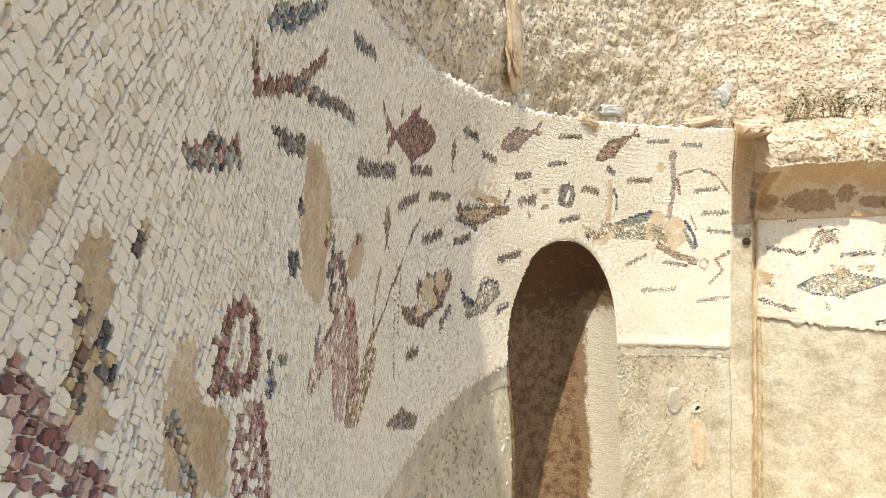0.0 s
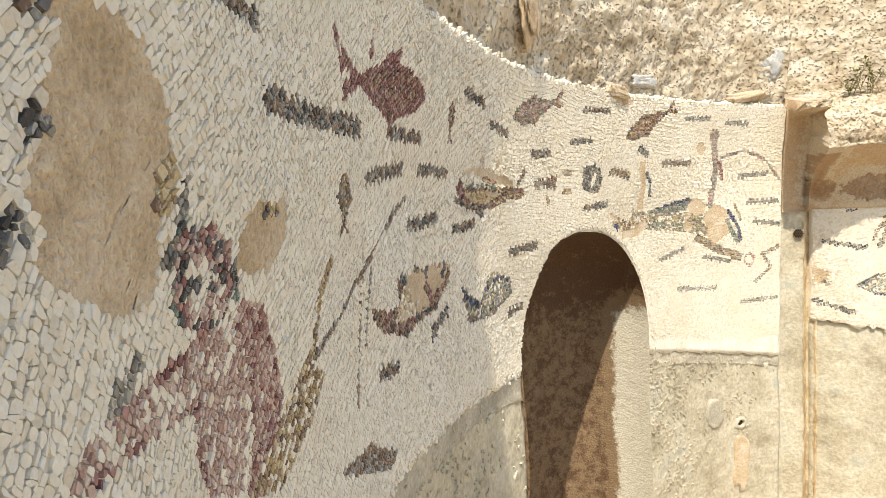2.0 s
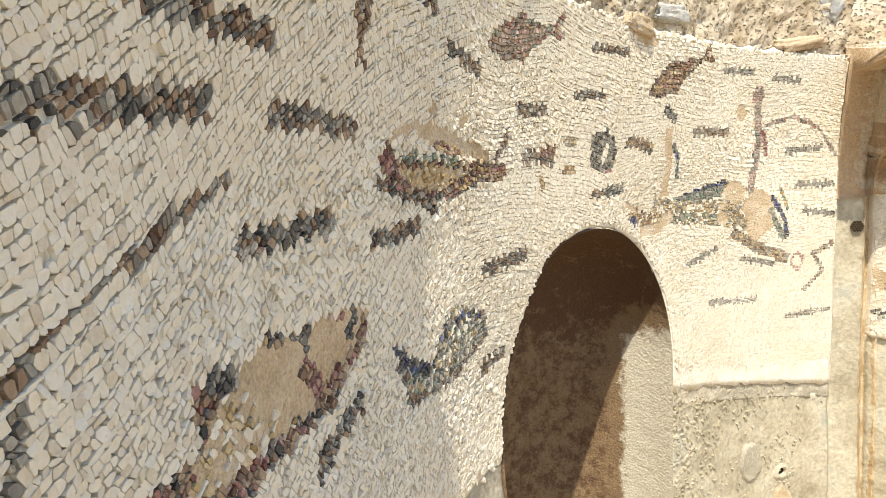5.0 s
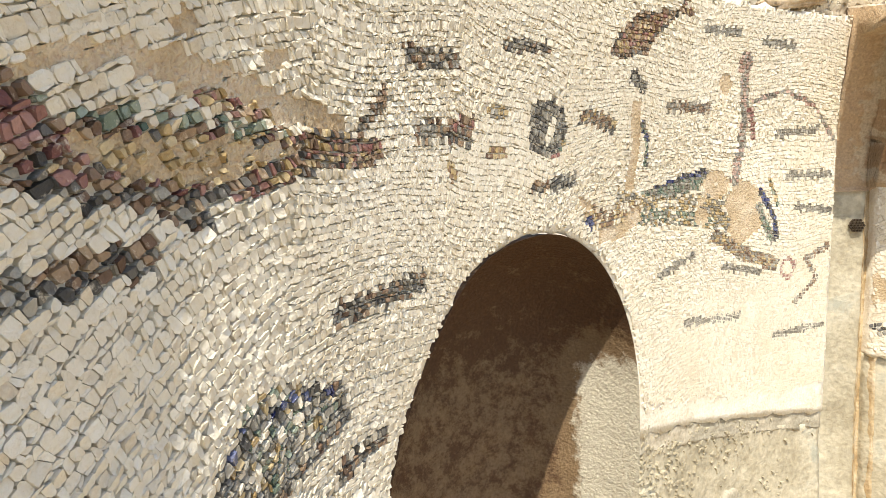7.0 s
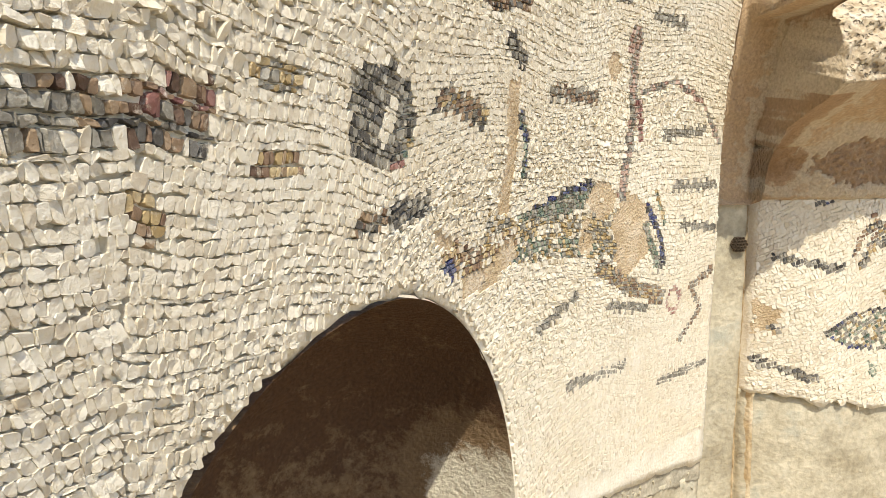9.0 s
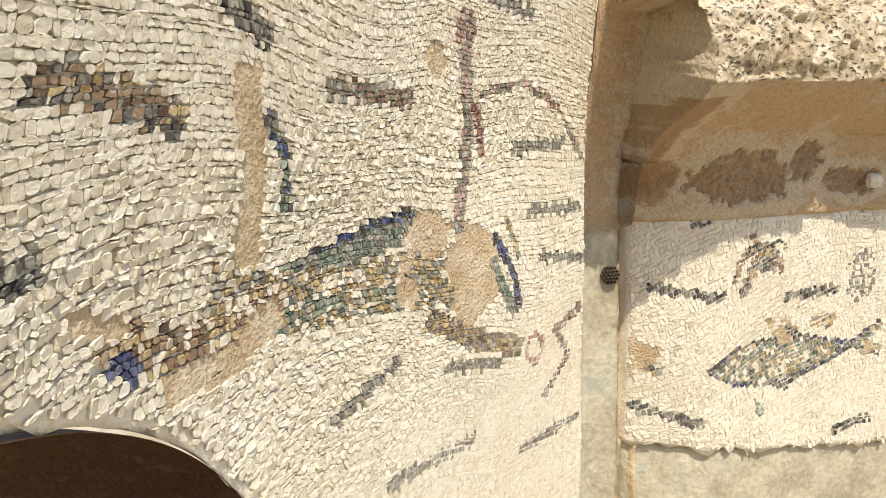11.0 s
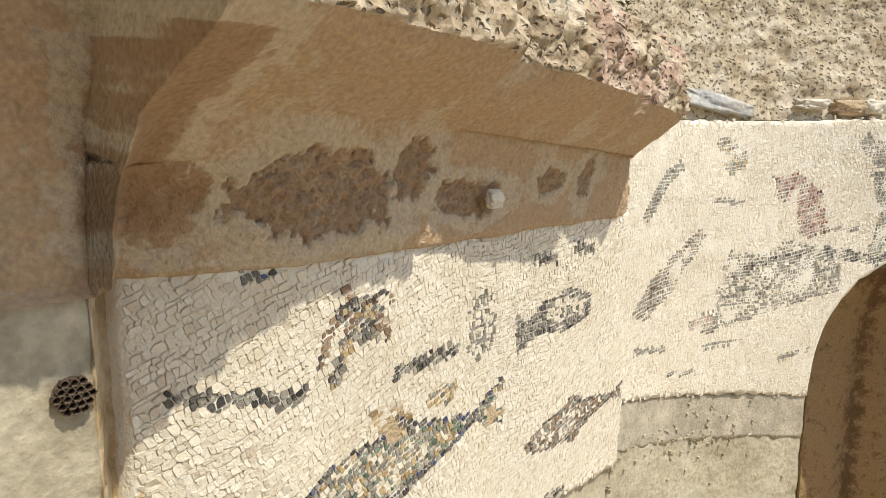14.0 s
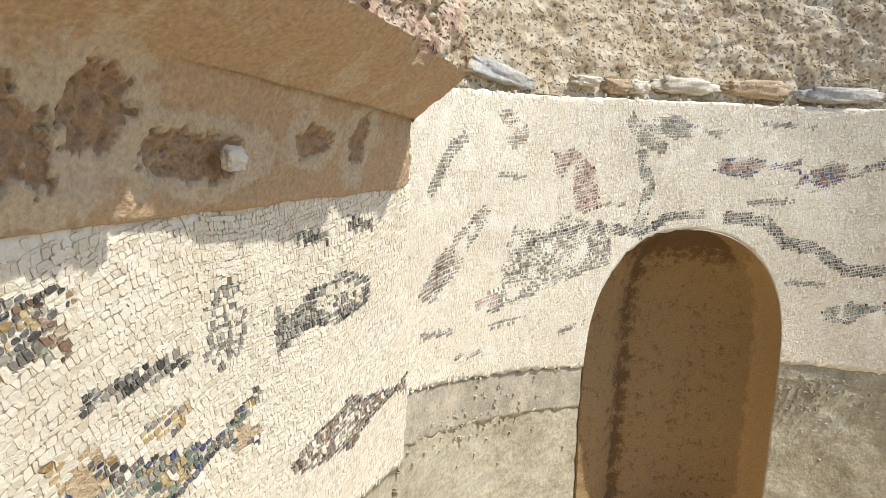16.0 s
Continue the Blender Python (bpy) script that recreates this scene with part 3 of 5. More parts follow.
def blob(where, u, z, ru, rz, turn, shades, name="mosaic_shape", hollow=0.0):
    f = FIELDS[where]
    c, s = math.cos(radians(turn)), math.sin(radians(turn))
    a, b = (f.u - u) * c + (f.z - z) * s, -(f.u - u) * s + (f.z - z) * c
    k = np.hypot(a / max(ru, 0.008), b / max(rz, 0.008)) + ragged_at(f, u * 7 + z) / max(0.02, min(ru, rz)) * 0.5
    f.paint((k < 1) & (k >= hollow), shades, "" if shades == "x" else name)


def shape(where, points, shades, name="mosaic_shape"):
    """Everything within an outline on the wall, its edge a little uneven."""
    f = FIELDS[where]
    u, z = f.u + 0.4 * ragged_at(f, 1.3, 0.002), f.z + 0.4 * ragged_at(f, 4.1, 0.002)
    mask = np.zeros(len(u), bool)
    for (u0, z0), (u1, z1) in zip(points, points[1:] + points[:1]):
        if z0 != z1:
            mask ^= ((z0 > z) != (z1 > z)) & (u < (u1 - u0) * (z - z0) / (z1 - z0) + u0)
    f.paint(mask, shades, "" if shades == "x" else name)


def patch(where, u, z, ru, rz, turn, shades):
    blob(where, u, z, ru, rz, turn, "x")


def ring(where, u, z, ru, rz, turn, shades):
    blob(where, u, z, ru, rz, turn, shades, "mosaic_ring", 0.55)


def fish(where, u0, z0, u1, z1, w, body, edge, lost=0.0):
    """A fish from its nose to the tip of its tail."""
    f = FIELDS[where]
    s, q, n = local(f, u0, z0, u1, z1)
    k = np.clip(s / n, 0, 1)
    half = np.where(k < 0.8, w / 2 * np.sin(np.pi * np.clip(k / 0.86, 0, 1) ** 0.72), w * (0.09 + 1.7 * np.clip(k - 0.8, 0, 1)))
    along = (s > 0) & (s < n)
    fork = (k > 0.9) & (abs(q) < w * 1.6 * (k - 0.9))
    whole = along & (abs(q) < np.maximum(half, 0.006)) & ~fork
    fin = along & (abs(k - 0.42) < 0.10) & (abs(q) < half + w * 0.22 * (1 - abs(k - 0.42) / 0.10))
    f.paint(fin | whole, edge, "mosaic_fish")
    inner = whole & (abs(q) < half - 0.008)
    pick = rng.choice([SHADES.index(c) for c in body], int(inner.sum()))
    f.shade[inner] = pick
    if lost:
        gone = inner & (np.hypot((k - 0.42) / 0.36, q / (w * 0.34)) + ragged_at(f, u0, 0.1) < lost * 1.6)
        f.shade[gone] = -1


def clear_of(u0, u1, niche):
    arch_v = np.vectorize(lambda u: arch(u, *niche)) if niche else None

    def test(u, z):
        ok = (u > u0) & (u < u1)
        return ok & ((abs(u - niche[0]) > niche[1] + 0.001) | (z > arch_v(u) + 0.001)) if niche else ok
    return test


def inside_of(low, high, u0, u1, niche):
    low_v, high_v, arch_v = np.vectorize(low), np.vectorize(high), np.vectorize(lambda u: arch(u, *niche)) if niche else None

    def test(u, z):
        ok = (u > u0 + 0.004) & (u < u1 - 0.004) & (z > low_v(u) + 0.008) & (z < high_v(u) - 0.006)
        if niche:
            m, h = niche[:2]
            ok &= (abs(u - m) > h + 0.006) | (z > arch_v(u) + 0.008)
        return ok
    return test


FIELDS = {
    "apse": Field(Apse, -0.72, APSE_END, 0.80, 1.75, inside_of(lambda u: low_edge(u) + (0.05 if u > 2.1 else 0.0), top_edge, -0.72, APSE_END, NICHE), clear_of(-0.72, APSE_END, NICHE), wall_apse, 0.75,
                  ((-1.3, 0.05, 43, 0.0056), (0.05, 0.5, 40, 0.0060), (0.5, 0.95, 30, 0.0066), (0.95, 1.22, 24, 0.0067), (1.22, 1.5, 4, 0.0066), (1.5, 1.8, -14, 0.0066), (1.8, 2.35, 5, 0.0066), (2.35, 3.0, -5, 0.0064))),
    "panel": Field(Panel, 0.0, 1.06, 0.66, 1.25, inside_of(panel_low, lambda u: 1.247, 0.0, 1.06, None), clear_of(0.0, 1.06, None), wall_panel, 0.6, ((-0.2, 0.5, 18, 0.0080), (0.5, 1.3, 6, 0.0072))),
    "far": Field(Far, 0.0, 2.3, 0.58, 1.53, inside_of(far_low, far_top, 0.0, 2.3, FAR_NICHE), clear_of(0.0, 2.3, FAR_NICHE), wall_far, 0.5, ((-0.2, 2.6, 8, 0.0086),)),
}
dash("apse", 0.601, 1.49, 0.758, 1.488, 0.022, "gdb")
dash("apse", 0.755, 1.435, 0.908, 1.429, 0.022, "gdb")
dash("apse", 0.495, 1.418, 0.689, 1.437, 0.022, "gdb")
dash("apse", 0.715, 1.338, 0.866, 1.344, 0.022, "gdb")
dash("apse", 0.939, 1.315, 1.067, 1.318, 0.022, "gdb")
dash("apse", 1.253, 1.233, 1.424, 1.234, 0.022, "gdb")
dash("apse", 1.724, 1.315, 1.871, 1.319, 0.017, "gdb")
dash("apse", 2.166, 1.443, 2.327, 1.446, 0.017, "g")
dash("apse", 2.58, 1.384, 2.729, 1.394, 0.017, "g")
dash("apse", 2.624, 1.289, 2.78, 1.283, 0.017, "g")
dash("apse", 2.652, 1.214, 2.78, 1.194, 0.017, "g")
dash("apse", 2.179, 1.105, 2.302, 1.135, 0.017, "g")
dash("apse", 2.263, 0.99, 2.472, 0.971, 0.017, "g")
dash("apse", 2.597, 0.901, 2.78, 0.906, 0.017, "g")
dash("apse", 2.399, 1.096, 2.539, 1.066, 0.017, "g")
dash("apse", 1.865, 1.424, 1.984, 1.403, 0.017, "gdb")
dash("apse", 1.401, 1.474, 1.521, 1.481, 0.022, "gdb")
dash("apse", 1.43, 1.399, 1.552, 1.391, 0.022, "gdb")
dash("apse", 1.131, 1.539, 1.259, 1.521, 0.022, "gdb")
dash("apse", 0.974, 1.594, 1.094, 1.578, 0.022, "gdb")
dash("apse", 0.542, 1.131, 0.629, 1.117, 0.022, "gdb")
dash("apse", 1.634, 1.513, 1.762, 1.52, 0.017, "gdb")
dash("apse", 1.699, 1.609, 1.851, 1.611, 0.017, "gdb")
dash("apse", 2.278, 1.598, 2.421, 1.6, 0.017, "g")
dash("apse", 2.497, 1.588, 2.613, 1.578, 0.017, "g")
dash("apse", 1.258, 1.076, 1.349, 1.08, 0.022, "gdb")
dash("apse", 0.8, 1.124, 0.909, 1.156, 0.022, "gdb")
dash("apse", 0.142, 1.483, 0.471, 1.484, 0.025, "gdb")
dash("apse", 0.152, 1.647, 0.311, 1.653, 0.02, "gd")
dash("apse", 1.417, 1.396, 1.481, 1.402, 0.02, "gb")
dash("apse", 1.877, 1.429, 1.987, 1.412, 0.02, "obg")
dash("apse", 2.172, 1.448, 2.324, 1.442, 0.02, "gb")
fish("apse", 0.76, 1.559, 0.391, 1.543, 0.08, "rrb", "r")
stroke("apse", ((0.391, 1.547), (0.368, 1.59)), 0.012, "r")
stroke("apse", ((0.518, 1.587), (0.527, 1.607)), 0.01, "r")
stroke("apse", ((0.618, 1.592), (0.637, 1.614)), 0.01, "r")
dash("apse", 0.606, 1.479, 0.616, 1.523, 0.012, "b")
fish("apse", 0.91, 1.571, 0.91, 1.488, 0.03, "bg", "b")
fish("apse", 1.29, 1.563, 1.59, 1.632, 0.06, "pgb", "bre")
fish("apse", 1.946, 1.528, 2.227, 1.64, 0.06, "rbbo", "bbd")
fish("apse", 0.406, 1.426, 0.406, 1.351, 0.045, "bgo", "db")
ring("apse", 1.787, 1.4, 0.048, 0.037, 0, "gd")
dash("apse", 1.792, 1.359, 1.791, 1.375, 0.014, "b")
stroke("apse", ((2.054, 1.444), (2.062, 1.374), (2.055, 1.299)), 0.03, "x")
stroke("apse", ((2.083, 1.414), (2.105, 1.379), (2.106, 1.336)), 0.014, "eBd")
stroke("apse", ((2.122, 1.281), (2.217, 1.295), (2.328, 1.312)), 0.012, "Bd")
stroke("apse", ((2.107, 1.27), (2.229, 1.281), (2.342, 1.295)), 0.026, "eg")
stroke("apse", ((2.026, 1.279), (2.093, 1.261), (2.228, 1.248), (2.413, 1.248)), 0.035, "gow")
stroke("apse", ((2.092, 1.234), (2.24, 1.22), (2.37, 1.201)), 0.03, "egow")
stroke("apse", ((1.924, 1.261), (1.987, 1.235), (2.093, 1.256)), 0.035, "bow")
stroke("apse", ((1.978, 1.212), (2.039, 1.215), (2.092, 1.239)), 0.028, "x")
patch("apse", 1.914, 1.276, 0.023, 0.006, -20, "xo")
dash("apse", 1.923, 1.251, 1.946, 1.234, 0.016, "B")
patch("apse", 2.37, 1.285, 0.045, 0.030, 0, "x")
patch("apse", 2.47, 1.216, 0.066, 0.073, 0, "x")
patch("apse", 2.322, 1.232, 0.025, 0.033, 0, "x")
stroke("apse", ((2.527, 1.259), (2.577, 1.199), (2.587, 1.142)), 0.014, "Bd")
stroke("apse", ((2.52, 1.225), (2.553, 1.166), (2.57, 1.14)), 0.018, "eg")
stroke("apse", ((2.37, 1.17), (2.458, 1.125), (2.587, 1.08)), 0.028, "gob")
stroke("apse", ((2.342, 1.243), (2.413, 1.192)), 0.03, "go")
ring("apse", 2.629, 1.063, 0.027, 0.026, 0, "rp")
blob("apse", 2.45, 1.534, 0.024, 0.025, 0, "pg")
stroke("apse", ((2.454, 1.509), (2.467, 1.426), (2.453, 1.364), (2.434, 1.286)), 0.026, "pg")
stroke("apse", ((2.486, 1.442), (2.502, 1.378)), 0.018, "pr")
patch("apse", 2.384, 1.495, 0.022, 0.023, 0, "xo")
stroke("apse", ((2.492, 1.458), (2.6, 1.485), (2.703, 1.449), (2.78, 1.364)), 0.008, "gp")
stroke("apse", ((2.78, 1.108), (2.698, 1.08), (2.743, 1.028), (2.662, 0.976)), 0.014, "bg")
stroke("apse", ((2.566, 1.281), (2.593, 1.224)), 0.01, "eo")
patch("apse", 1.893, 1.669, 0.081, 0.025, -20, "x")
blob("apse", 1.614, 1.368, 0.039, 0.005, 0, "bo")
stroke("apse", ((1.494, 1.407), (1.551, 1.408)), 0.012, "br")
stroke("apse", ((1.496, 1.36), (1.504, 1.345)), 0.014, "ob")
blob("apse", 1.621, 1.424, 0.030, 0.009, 0, "go")
blob("apse", 1.813, 1.389, 0.026, 0.017, 0, "oge")
blob("apse", 1.802, 1.366, 0.013, 0.009, 0, "r")
dash("apse", 1.788, 1.319, 1.874, 1.319, 0.026, "dg")
dash("apse", 2.024, 1.501, 2.083, 1.476, 0.024, "gd")
ring("apse", 1.768, 1.405, 0.053, 0.042, 0, "gd")
# the near end: a maroon figure, bare mortar and a standing figure
shape("apse", ((-0.49, 1.403), (-0.481, 1.4), (-0.477, 1.387), (-0.466, 1.376), (-0.466, 1.363), (-0.438, 1.344), (-0.437, 1.334), (-0.445, 1.336), (-0.499, 1.362)), "rrrp")
shape("apse", ((-0.481, 1.47), (-0.465, 1.47), (-0.454, 1.462), (-0.467, 1.445), (-0.477, 1.436), (-0.485, 1.435)), "x")
shape("apse", ((-0.44, 1.439), (-0.418, 1.441), (-0.421, 1.413), (-0.428, 1.386), (-0.443, 1.376), (-0.428, 1.366), (-0.438, 1.361), (-0.466, 1.363), (-0.466, 1.376), (-0.459, 1.394), (-0.449, 1.414)), "x")
stroke("apse", ((-0.44, 1.414), (-0.447, 1.396), (-0.457, 1.377)), 0.009, "obd")
stroke("apse", ((-0.429, 1.403), (-0.436, 1.388), (-0.428, 1.374)), 0.008, "dbo")
stroke("apse", ((-0.4, 1.433), (-0.392, 1.441)), 0.008, "od")
shape("apse", ((-0.371, 1.376), (-0.348, 1.377), (-0.346, 1.345), (-0.306, 1.317), (-0.316, 1.272), (-0.399, 1.313), (-0.381, 1.356)), "x")
stroke("apse", ((-0.378, 1.343), (-0.366, 1.309), (-0.363, 1.295)), 0.01, "obg")
shape("apse", ((-0.297, 1.386), (-0.269, 1.386), (-0.244, 1.368), (-0.247, 1.336), (-0.265, 1.322), (-0.304, 1.331), (-0.332, 1.34), (-0.32, 1.366)), "rrrb")
shape("apse", ((-0.294, 1.374), (-0.265, 1.372), (-0.263, 1.341), (-0.285, 1.332), (-0.301, 1.348)), "wwp")
shape("apse", ((-0.291, 1.319), (-0.244, 1.307), (-0.241, 1.234), (-0.311, 1.269)), "prpw")
stroke("apse", ((-0.25, 1.309), (-0.239, 1.267), (-0.241, 1.234)), 0.008, "r")
stroke("apse", ((-0.229, 1.336), (-0.219, 1.307)), 0.012, "dgw")
shape("apse", ((-0.227, 1.576), (-0.203, 1.59), (-0.156, 1.605), (-0.049, 1.635), (-0.059, 1.623), (-0.123, 1.597), (-0.173, 1.577), (-0.213, 1.571)), "Begg")
stroke("apse", ((-0.247, 1.552), (-0.24, 1.524), (-0.145, 1.542), (-0.053, 1.583)), 0.01, "rbb")
stroke("apse", ((-0.145, 1.542), (-0.077, 1.542), (0.136, 1.543)), 0.012, "gdb")
shape("apse", ((-0.357, 1.481), (-0.347, 1.485), (-0.275, 1.487), (-0.275, 1.469), (-0.347, 1.464)), "rdgg")
shape("apse", ((-0.103, 1.501), (-0.07, 1.502), (-0.044, 1.487), (-0.024, 1.458), (-0.014, 1.434), (-0.032, 1.426), (-0.033, 1.398), (-0.027, 1.368), (-0.036, 1.345), (-0.067, 1.347), (-0.091, 1.354), (-0.118, 1.366), (-0.132, 1.376), (-0.124, 1.395), (-0.131, 1.408), (-0.127, 1.427), (-0.123, 1.443), (-0.11, 1.47), (-0.112, 1.485)), "x")
shape("apse", ((-0.205, 1.504), (-0.165, 1.503), (-0.109, 1.503), (-0.112, 1.485), (-0.157, 1.483), (-0.187, 1.488), (-0.207, 1.499)), "gddb")
shape("apse", ((-0.175, 1.4), (-0.164, 1.406), (-0.129, 1.405), (-0.131, 1.389), (-0.149, 1.38), (-0.171, 1.388)), "ddg")
shape("apse", ((-0.135, 1.44), (-0.12, 1.449), (-0.114, 1.437), (-0.13, 1.432)), "dg")
shape("apse", ((-0.204, 1.329), (-0.179, 1.323), (-0.187, 1.314), (-0.202, 1.317)), "eeg")
shape("apse", ((-0.244, 1.317), (-0.234, 1.318), (-0.214, 1.309), (-0.223, 1.302), (-0.241, 1.31)), "ogB")
shape("apse", ((-0.032, 1.396), (-0.03, 1.421), (-0.012, 1.433), (-0.009, 1.422), (-0.014, 1.395)), "oob")
stroke("apse", ((0.001, 1.415), (-0.005, 1.388), (-0.02, 1.365)), 0.009, "deg")
stroke("apse", ((-0.013, 1.354), (-0.003, 1.328)), 0.009, "dee")
shape("apse", ((-0.008, 1.378), (0.006, 1.385), (0.038, 1.385), (0.07, 1.371), (0.077, 1.349), (0.072, 1.316), (0.036, 1.308), (0.01, 1.318), (-0.006, 1.336), (-0.01, 1.354)), "rrdp", "mosaic_figure")
shape("apse", ((0.007, 1.366), (0.035, 1.366), (0.059, 1.343), (0.057, 1.319), (0.022, 1.319), (0.005, 1.341)), "wwp", "mosaic_figure")
stroke("apse", ((0.008, 1.347), (0.024, 1.347)), 0.006, "d")
stroke("apse", ((0.037, 1.345), (0.05, 1.341)), 0.006, "d")
stroke("apse", ((0.022, 1.326), (0.048, 1.323)), 0.0045, "rp")
shape("apse", ((0.045, 1.31), (-0.013, 1.302), (-0.076, 1.293), (-0.115, 1.284), (-0.118, 1.275), (-0.099, 1.268), (-0.061, 1.269), (0.02, 1.264)), "pppw", "mosaic_figure")
shape("apse", ((0.045, 1.31), (0.082, 1.314), (0.118, 1.288), (0.138, 1.234), (0.119, 1.153), (0.049, 1.188), (0.024, 1.241), (0.02, 1.264)), "ppwp", "mosaic_figure")
shape("apse", ((0.085, 1.326), (0.131, 1.313), (0.169, 1.271), (0.198, 1.214), (0.196, 1.165), (0.157, 1.134), (0.125, 1.15), (0.141, 1.213), (0.121, 1.268), (0.083, 1.31)), "ppr", "mosaic_figure")
stroke("apse", ((0.131, 1.313), (0.169, 1.271), (0.198, 1.214), (0.196, 1.165)), 0.0055, "rrp")
stroke("apse", ((0.024, 1.262), (0.029, 1.231), (0.051, 1.187)), 0.0045, "rp")
stroke("apse", ((0.02, 1.264), (-0.061, 1.269), (-0.099, 1.268)), 0.0045, "rp")
stroke("apse", ((0.089, 1.304), (0.128, 1.262), (0.142, 1.203)), 0.0045, "rp")
stroke("apse", ((0.045, 1.309), (-0.013, 1.301), (-0.076, 1.293)), 0.005, "rp")
stroke("apse", ((-0.049, 1.316), (-0.081, 1.298)), 0.008, "g")
shape("apse", ((0.082, 1.353), (0.085, 1.373), (0.104, 1.394), (0.186, 1.401), (0.194, 1.385), (0.178, 1.356), (0.145, 1.34), (0.099, 1.342)), "x")
stroke("apse", ((0.134, 1.39), (0.17, 1.391)), 0.008, "od")
stroke("apse", ((0.079, 1.353), (0.084, 1.327)), 0.009, "de")
stroke("apse", ((0.356, 1.325), (0.311, 1.292), (0.291, 1.24), (0.265, 1.222), (0.221, 1.195), (0.197, 1.159)), 0.013, "oob")
shape("apse", ((0.274, 1.226), (0.332, 1.196), (0.302, 1.166), (0.254, 1.141), (0.211, 1.118), (0.131, 1.147), (0.183, 1.171), (0.227, 1.204)), "oobbw")
stroke("apse", ((0.708, 1.388), (0.535, 1.319), (0.484, 1.294), (0.39, 1.25), (0.292, 1.227)), 0.007, "gb")
stroke("apse", ((0.484, 1.294), (0.47, 1.202), (0.449, 1.115)), 0.0055, "gb")
stroke("apse", ((0.521, 1.297), (0.491, 1.181)), 0.005, "g")
shape("apse", ((0.365, 1.062), (0.447, 1.052), (0.484, 1.053), (0.515, 1.028), (0.602, 0.992), (0.553, 0.981), (0.438, 1.021), (0.401, 1.042)), "gb")
# two fish beside the niche
shape("apse", ((0.645, 1.262), (0.691, 1.251), (0.774, 1.253), (0.918, 1.25), (0.93, 1.22), (0.847, 1.166), (0.71, 1.164), (0.676, 1.152), (0.612, 1.177), (0.576, 1.185), (0.541, 1.202), (0.519, 1.233), (0.605, 1.214), (0.648, 1.215)), "bbrd", "mosaic_fish")
shape("apse", ((0.678, 1.243), (0.787, 1.241), (0.895, 1.242), (0.887, 1.215), (0.792, 1.182), (0.669, 1.183), (0.628, 1.191), (0.647, 1.211)), "xxow", "mosaic_fish")
shape("apse", ((1.148, 1.187), (1.263, 1.171), (1.283, 1.124), (1.161, 1.09), (1.027, 1.099), (0.984, 1.169), (1.076, 1.127), (1.112, 1.16)), "gdgb", "mosaic_fish")
shape("apse", ((1.164, 1.171), (1.241, 1.16), (1.233, 1.125), (1.133, 1.109), (1.092, 1.12), (1.135, 1.149)), "owge", "mosaic_fish")
# the large fish above the niche, half lost
shape("apse", ((0.959, 1.392), (0.991, 1.367), (1.062, 1.352), (1.166, 1.344), (1.218, 1.36), (1.351, 1.367), (1.336, 1.392), (1.117, 1.395), (1.011, 1.397), (0.972, 1.41), (0.959, 1.404)), "bbord", "mosaic_fish")
shape("apse", ((1.01, 1.386), (1.117, 1.389), (1.205, 1.382), (1.142, 1.358), (1.051, 1.365)), "xxxoo", "mosaic_fish")
shape("apse", ((0.977, 1.416), (1, 1.436), (1.092, 1.444), (1.192, 1.426), (1.284, 1.407), (1.282, 1.393), (1.178, 1.401), (1.105, 1.413), (1.05, 1.431), (1, 1.422)), "x")
shape("apse", ((1.081, 1.451), (1.09, 1.471), (1.108, 1.462), (1.103, 1.45)), "x")
shape("apse", ((1.171, 1.438), (1.178, 1.457), (1.2, 1.452), (1.189, 1.436)), "x")
stroke("apse", ((0.977, 1.414), (1.011, 1.399), (1.094, 1.401), (1.191, 1.394)), 0.008, "ebw")
stroke("apse", ((1.299, 1.393), (1.362, 1.434)), 0.011, "gb")
stroke("apse", ((1.105, 1.416), (1.178, 1.404)), 0.007, "rbo")
shape("apse", ((0.959, 1.404), (0.977, 1.41), (1.011, 1.397), (0.986, 1.388), (0.963, 1.392)), "r")
stroke("apse", ((0.959, 1.374), (1.01, 1.36), (1.107, 1.345)), 0.008, "gdb")
stroke("apse", ((1.073, 1.345), (1.118, 1.329)), 0.01, "gdb")
# the fish at the foot of the wall
shape("apse", ((0.744, 1.259), (0.807, 1.253), (0.854, 1.257), (0.901, 1.255), (0.931, 1.244), (0.924, 1.217), (0.888, 1.197), (0.843, 1.186), (0.815, 1.175), (0.672, 1.25), (0.675, 1.262), (0.701, 1.247)), "x")
stroke("apse", ((0.745, 1.263), (0.776, 1.255), (0.812, 1.251)), 0.009, "bdo")
stroke("apse", ((0.904, 1.247), (0.891, 1.224)), 0.016, "ddg")
stroke("apse", ((0.807, 1.222), (0.821, 1.204), (0.835, 1.177)), 0.016, "rrb")
stroke("apse", ((0.924, 1.236), (0.912, 1.212), (0.866, 1.197), (0.823, 1.183)), 0.009, "rbb")
stroke("apse", ((0.673, 1.255), (0.698, 1.246)), 0.016, "ddg")
stroke("apse", ((0.817, 1.249), (0.81, 1.24)), 0.01, "d")
stroke("apse", ((0.86, 1.251), (0.887, 1.248)), 0.009, "rp")
shape("apse", ((1.092, 1.136), (1.137, 1.192), (1.18, 1.198), (1.277, 1.155), (1.223, 1.117), (1.103, 1.106), (1.042, 1.112), (1.001, 1.135), (1.033, 1.145)), "gogew", "mosaic_fish")
stroke("apse", ((0.99, 1.181), (1.024, 1.158), (1.079, 1.131)), 0.014, "dBd")
stroke("apse", ((1.092, 1.136), (1.136, 1.173), (1.193, 1.177), (1.254, 1.165)), 0.008, "gdB")
stroke("panel", ((0.197, 1.119), (0.208, 1.153), (0.225, 1.185)), 0.009, "bd")
